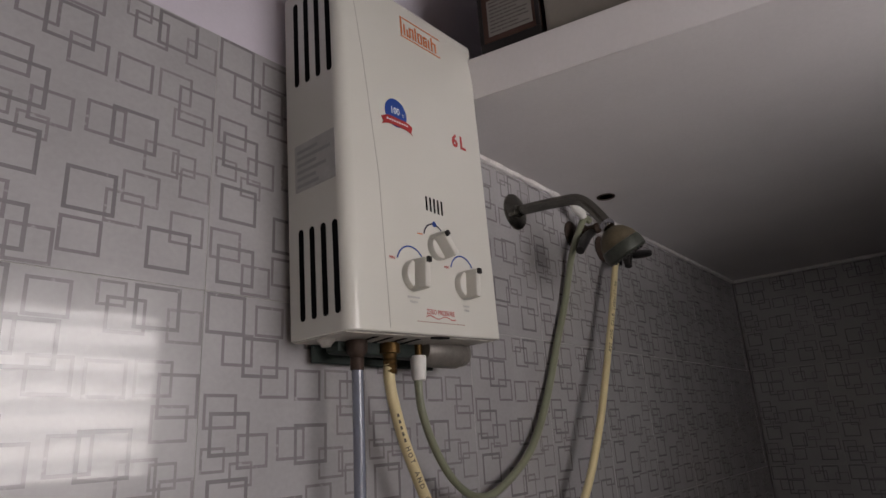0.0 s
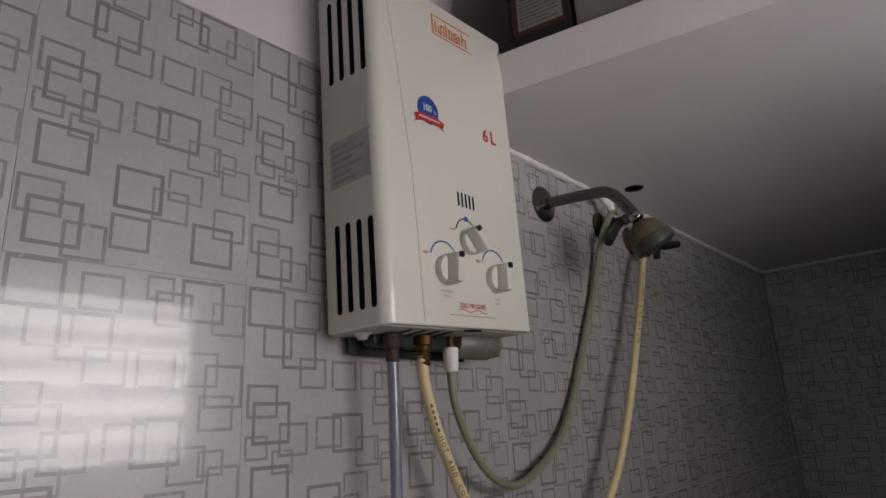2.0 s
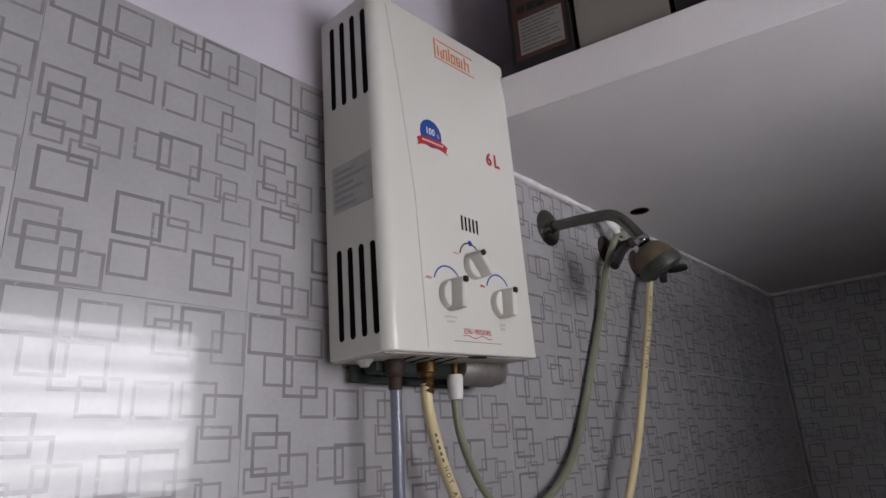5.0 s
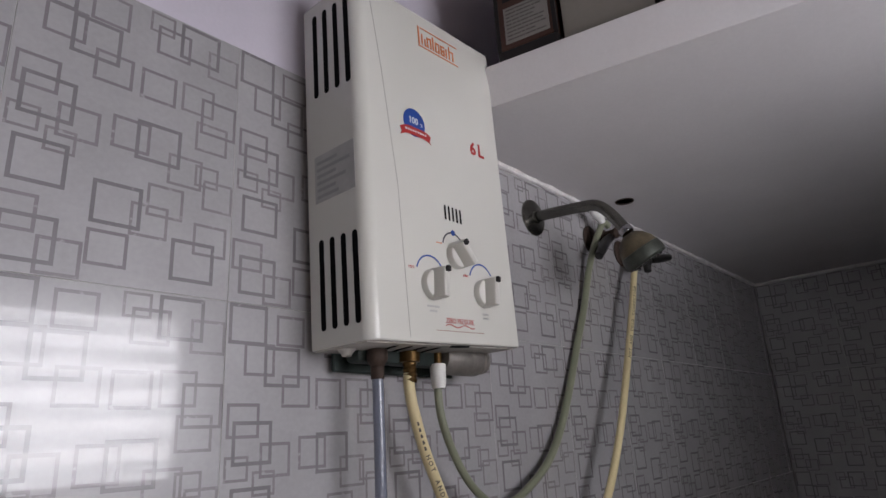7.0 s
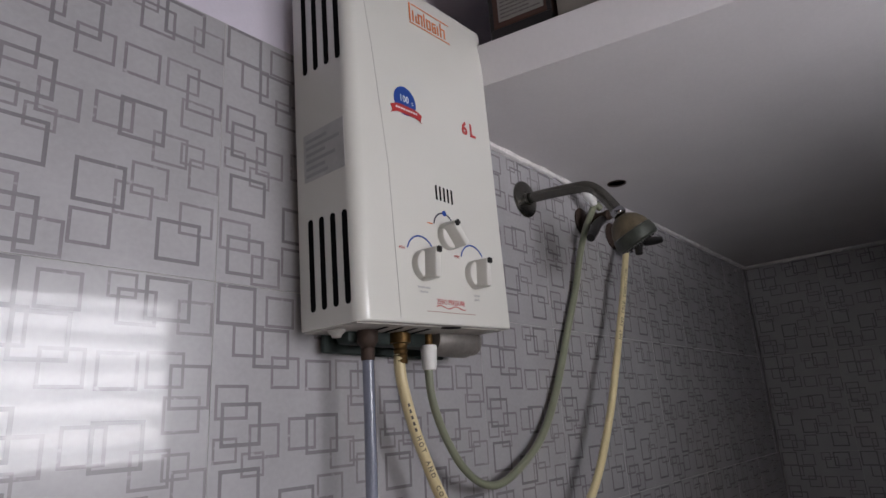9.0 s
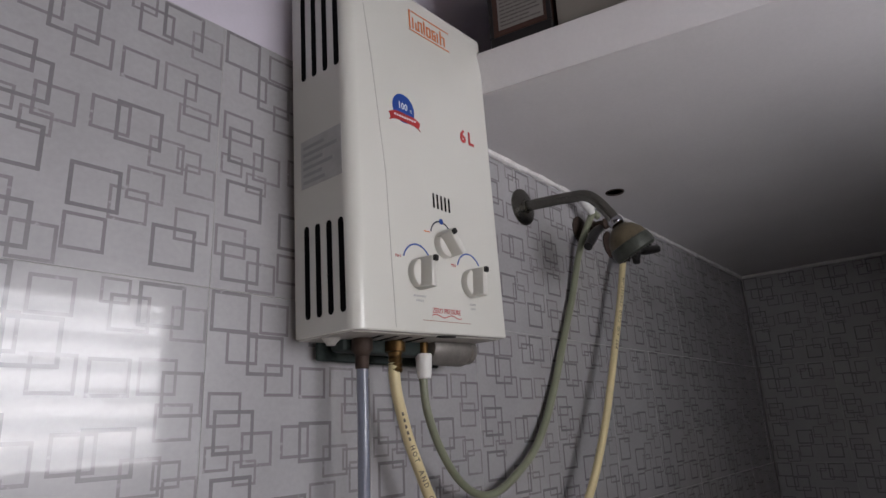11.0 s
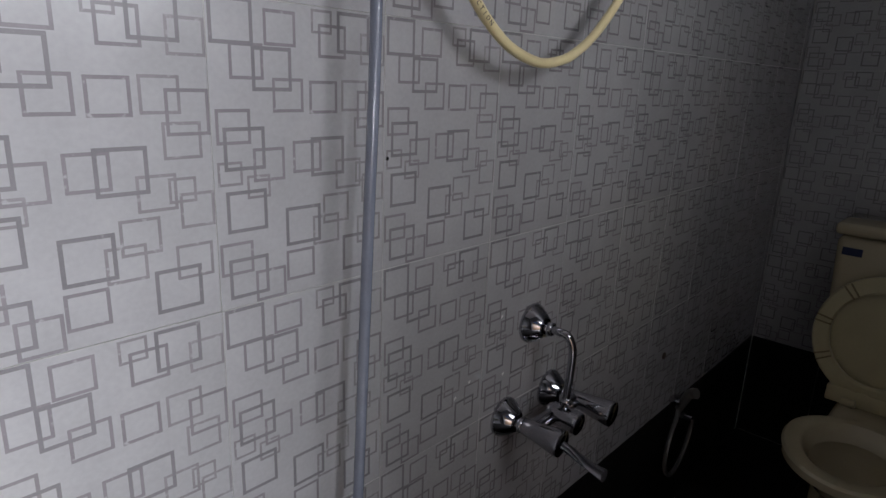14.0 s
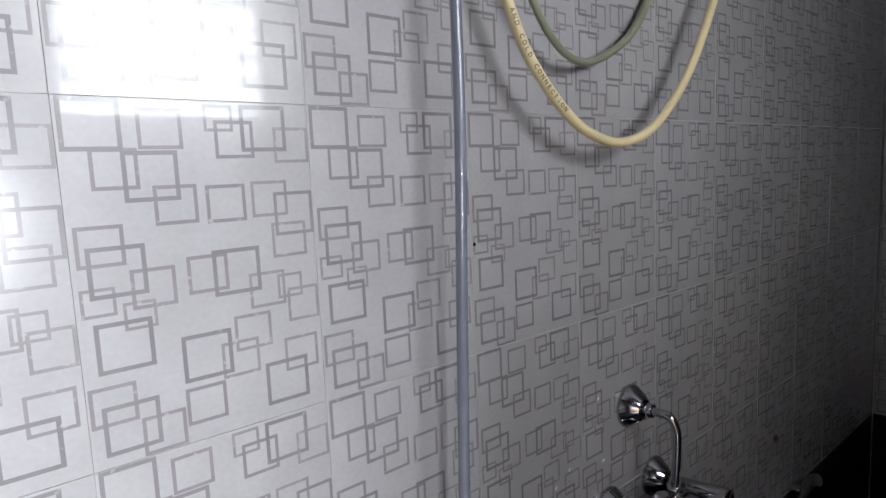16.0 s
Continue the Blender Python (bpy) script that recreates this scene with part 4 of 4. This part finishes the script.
tube(bm, smooth_path([(1.965, 0.972, 0.415), (1.940, 0.965, 0.395), (1.890, 0.958, 0.355), (1.868, 0.955, 0.300), (1.885, 0.955, 0.240), (1.940, 0.955, 0.205), (2.010, 0.955, 0.235), (2.050, 0.956, 0.300), (2.060, 0.958, 0.345)], 8), 0.0068, 12)
part("spray_hose", bm, M_SPRAY, spray)

# ---- on the loft ----
LZ = TOP + 0.074
turn = Matrix.Translation((0.905, 0.80, 0)) @ Matrix.Rotation(radians(11), 4, "Z") @ Matrix.Translation((-0.905, -0.80, 0))


def carton_piece(name, lo, hi, mat, parent, label=""):
    bm = bmesh.new()
    box(bm, lo, hi, 0.0015 if hi[0] - lo[0] > 0.01 else 0, 1)
    bmesh.ops.transform(bm, matrix=turn, verts=bm.verts)
    return part(name, bm, mat, parent, label, False)


carton = thing("carton", (1.02, 0.80, LZ), "brown cardboard carton with a white paper label", "box")
carton_piece("carton_body", (0.903, 0.748, LZ + 0.024), (1.14, 0.850, LZ + 0.34), M_CARD, carton)
# darker along the foot and both upright edges
carton_piece("dark_base", (0.901, 0.746, LZ), (1.142, 0.852, LZ + 0.023), M_CARD_DARK, carton, "dark lower band")
for y in (0.7455, 0.8455):
    carton_piece("dark_edge", (0.9012, y, LZ + 0.024), (0.906, y + 0.007, LZ + 0.34), M_CARD_DARK, carton, "dark upright edge strip")
note = carton_piece("paper_label", (0.9016, 0.758, LZ + 0.034), (0.9026, 0.836, LZ + 0.104), M_PAPER, carton, "white paper label with rows of small print")
rnd = random.Random(5)
for k in range(9):
    z = LZ + 0.098 - 0.0072 * k
    y = 0.832
    while y > 0.766 + rnd.uniform(0, 0.02):
        w = rnd.uniform(0.005, 0.020)
        carton_piece("print_line", (0.9011, max(y - w, 0.763), z - 0.0011), (0.9016, y, z + 0.0011), M_FADEDINK, note)
        y -= w + 0.0012
for k in range(4):
    carton_piece("carton_mark", (0.9016, 0.765 + 0.019 * k, LZ + 0.117), (0.9026, 0.779 + 0.019 * k, LZ + 0.132), M_CARD_DARK, carton, "plain dark mark")
bm = bmesh.new()
slab_from_outline(bm, [(0.925, 0.742), (0.957, 0.604), (1.16, 0.65), (1.13, 0.785)], 0.30, Matrix.Translation((0, 0, LZ)))
solid("grey_carton", bm, M_GREYCARD, "plain pale grey carton on the loft", "box", smooth=False)
# plain black block filling the dark area beside the grey carton
bm = bmesh.new()
slab_from_outline(bm, [(0.962, 0.597), (1.015, 0.33), (1.25, 0.38), (1.20, 0.64)], 0.28, Matrix.Translation((0, 0, LZ)))
solid("black_block", bm, M_CARD_DARK, "plain black block on the loft", "box", smooth=False)

# drill hole left in a tile
bm = bmesh.new()
lathe(bm, (0.757, 0.9996, 1.272), (0, -1, 0), [(0, 0.0028), (0.0003, 0.0028)], 10)
solid("drill_hole", bm, M_BLACK, "small dark drill hole in a wall tile", "hole", smooth=False)

# small raised disc added for a dark spot of unknown kind
bm = bmesh.new()
lathe(bm, (1.851, 0.9992, 0.624), (0, -1, 0), [(0, 0.010), (0.004, 0.010), (0.005, 0.006)], 14)
solid("wall_spot", bm, M_RUST, "small dark spot on the tiled wall", "plug")

# pale specks of grout left on the tiles by the mixer
for x, z in ((1.048, 0.961), (1.062, 0.840), (0.962, 0.858), (0.925, 0.839)):
    bm = bmesh.new()
    lathe(bm, (x, 0.9995, z), (0, -1, 0), [(0, 0.0030), (0.0006, 0.0024), (0.0012, 0.0008)], 7, (1.3, 0.7))
    tagged(solid("grout_speck", bm, M_BEAD, "pale speck of grout stuck on a wall tile", "speck"), group="grout specks by the mixer")

# ---- tiles ----
# outlines printed on each tile in millimetres from its upper left corner: across, down; sizes 47 x 44, 38 x 35 and 27 x 24
BOLD = [(5, 3), (53, 51), (170, 5), (15, 138), (129, 153), (15, 209), (91, 236), (177, 284), (14, 288)]
MID = [(69, 11), (26, 48), (78, 84), (128, 86), (142, 21), (7, 118), (50, 162), (103, 156), (90, 290), (4, 268), (47, 307)]
THIN = [(206, 27), (176, 84), (196, 130), (166, 182), (209, 204), (146, 225), (130, 251), (201, 260)]
SMALL = [(132, 5), (198, 187), (6, 175), (41, 192)]


def tile_mesh(name, prints, w, h):
    """A glazed tile, face at z = 0 looking to +z, x to the right, y up, with its printed outlines a hair proud."""
    bm = bmesh.new()
    e, b = 0.0002, 0.0004
    f = [bm.verts.new((x, y, 0)) for x, y in ((e + b, -e - b), (w - e - b, -e - b), (w - e - b, -h + e + b), (e + b, -h + e + b))]
    g = [bm.verts.new((x, y, -b)) for x, y in ((e, -e), (w - e, -e), (w - e, -h + e), (e, -h + e))]
    k = [bm.verts.new((x, y, -0.008)) for x, y in ((e, -e), (w - e, -e), (w - e, -h + e), (e, -h + e))]
    bm.faces.new(f[::-1])
    for p, q in ((f, g), (g, k)):
        for i in range(4):
            j = (i + 1) % 4
            bm.faces.new((p[i], p[j], q[j], q[i])).material_index = 4
    level = 0
    for u, v, du, dv, t, slot in prints:
        level += 1
        z = 0.00008 + 0.000012 * level
        x0, x1, y0, y1 = u, u + du, -v, -v - dv
        x0, x1 = max(x0, e + b + t / 2), min(x1, w - e - b - t / 2)
        y0, y1 = min(y0, -e - b - t / 2), max(y1, -h + e + b + t / 2)
        s = t / 2
        o = [bm.verts.new((x, y, z)) for x, y in ((x0 - s, y0 + s), (x1 + s, y0 + s), (x1 + s, y1 - s), (x0 - s, y1 - s))]
        n = [bm.verts.new((x, y, z)) for x, y in ((x0 + s, y0 - s), (x1 - s, y0 - s), (x1 - s, y1 + s), (x0 + s, y1 + s))]
        for i in range(4):
            j = (i + 1) % 4
            bm.faces.new((o[j], o[i], n[i], n[j])).material_index = slot
    return mesh_of(name, bm, [M_TILE, M_BOLD, M_MID, M_THIN, M_GROUT])


PRINTS = [(u / 1000, v / 1000, 0.038, 0.035, 0.0034, 3) for u, v in THIN] + [(u / 1000, v / 1000, 0.027, 0.024, 0.0031, 3) for u, v in SMALL]
PRINTS += [(0.201, 0.097, 0.046, 0.044, 0.0037, 2)] + [(u / 1000, v / 1000, 0.038, 0.035, 0.0037, 2) for u, v in MID] + [(u / 1000, v / 1000, 0.047, 0.044, 0.0043, 1) for u, v in BOLD]
ME_TILE = tile_mesh("tile", PRINTS, TW, TH)


def plain_tile(name, w, h, mat):
    bm = bmesh.new()
    box(bm, (0.0008, -h + 0.0008, -0.008), (w - 0.0008, -0.0008, 0), 0.0008, 1)
    return mesh_of(name, bm, mat)


ME_DADO = plain_tile("dado_tile", TW, ROW0, M_DADO)
ME_FLOOR = plain_tile("floor_tile", 0.30, 0.30, M_FLOOR)
rnd = random.Random(21)


def lay(me, parent, m, tilt):
    ob = new("tile", me)
    ob.parent = parent
    c = Matrix.Translation((TW / 2, -TH / 2, 0))
    ob.matrix_basis = m @ c @ pose(0, 0, 0, rnd.uniform(-tilt, tilt), rnd.uniform(-tilt, tilt), 0) @ c.inverted()
    return ob


north = Matrix(((1, 0, 0, 0), (0, 0, -1, 1.0), (0, 1, 0, 0), (0, 0, 0, 1)))
for i in range(-5, 10):
    x = COL0 + i * TW
    if x + TW > XF + 0.01 or x < XL - 0.2:
        continue
    for k in range(1, 6):
        lay(ME_TILE, wall_main, Matrix.Translation((x, 0, ROW0 + k * TH)) @ north, 0.16)
    lay(ME_DADO, wall_main, Matrix.Translation((x, 0, ROW0)) @ north, 0.05)
    last = x + TW
# a narrow column of cut tiles fills the corner
CUT = XF - last - 0.001
ME_CUT = tile_mesh("cut_tile", [p for p in PRINTS if p[0] + p[2] < CUT], CUT, TH)
ME_CUT_DADO = plain_tile("cut_dado_tile", CUT, ROW0, M_DADO)
for k in range(1, 6):
    lay(ME_CUT, wall_main, Matrix.Translation((last, 0, ROW0 + k * TH)) @ north, 0.0)
lay(ME_CUT_DADO, wall_main, Matrix.Translation((last, 0, ROW0)) @ north, 0.0)
east = Matrix(((0, 0, -1, XF), (-1, 0, 0, 0), (0, 1, 0, 0), (0, 0, 0, 1)))
for i in range(5):
    y = 0.998 - i * TW
    for k in range(1, 6):
        lay(ME_TILE, wall_far, Matrix.Translation((0, y, ROW0 + k * TH)) @ east, 0.12)
    lay(ME_DADO, wall_far, Matrix.Translation((0, y, ROW0)) @ east, 0.05)
flat = Matrix.Identity(4)
for i in range(12):
    for k in range(5):
        lay(ME_FLOOR, floor, Matrix.Translation((XL + 0.30 * i, 1.0 - 0.30 * k, -0.004)), 0.05)
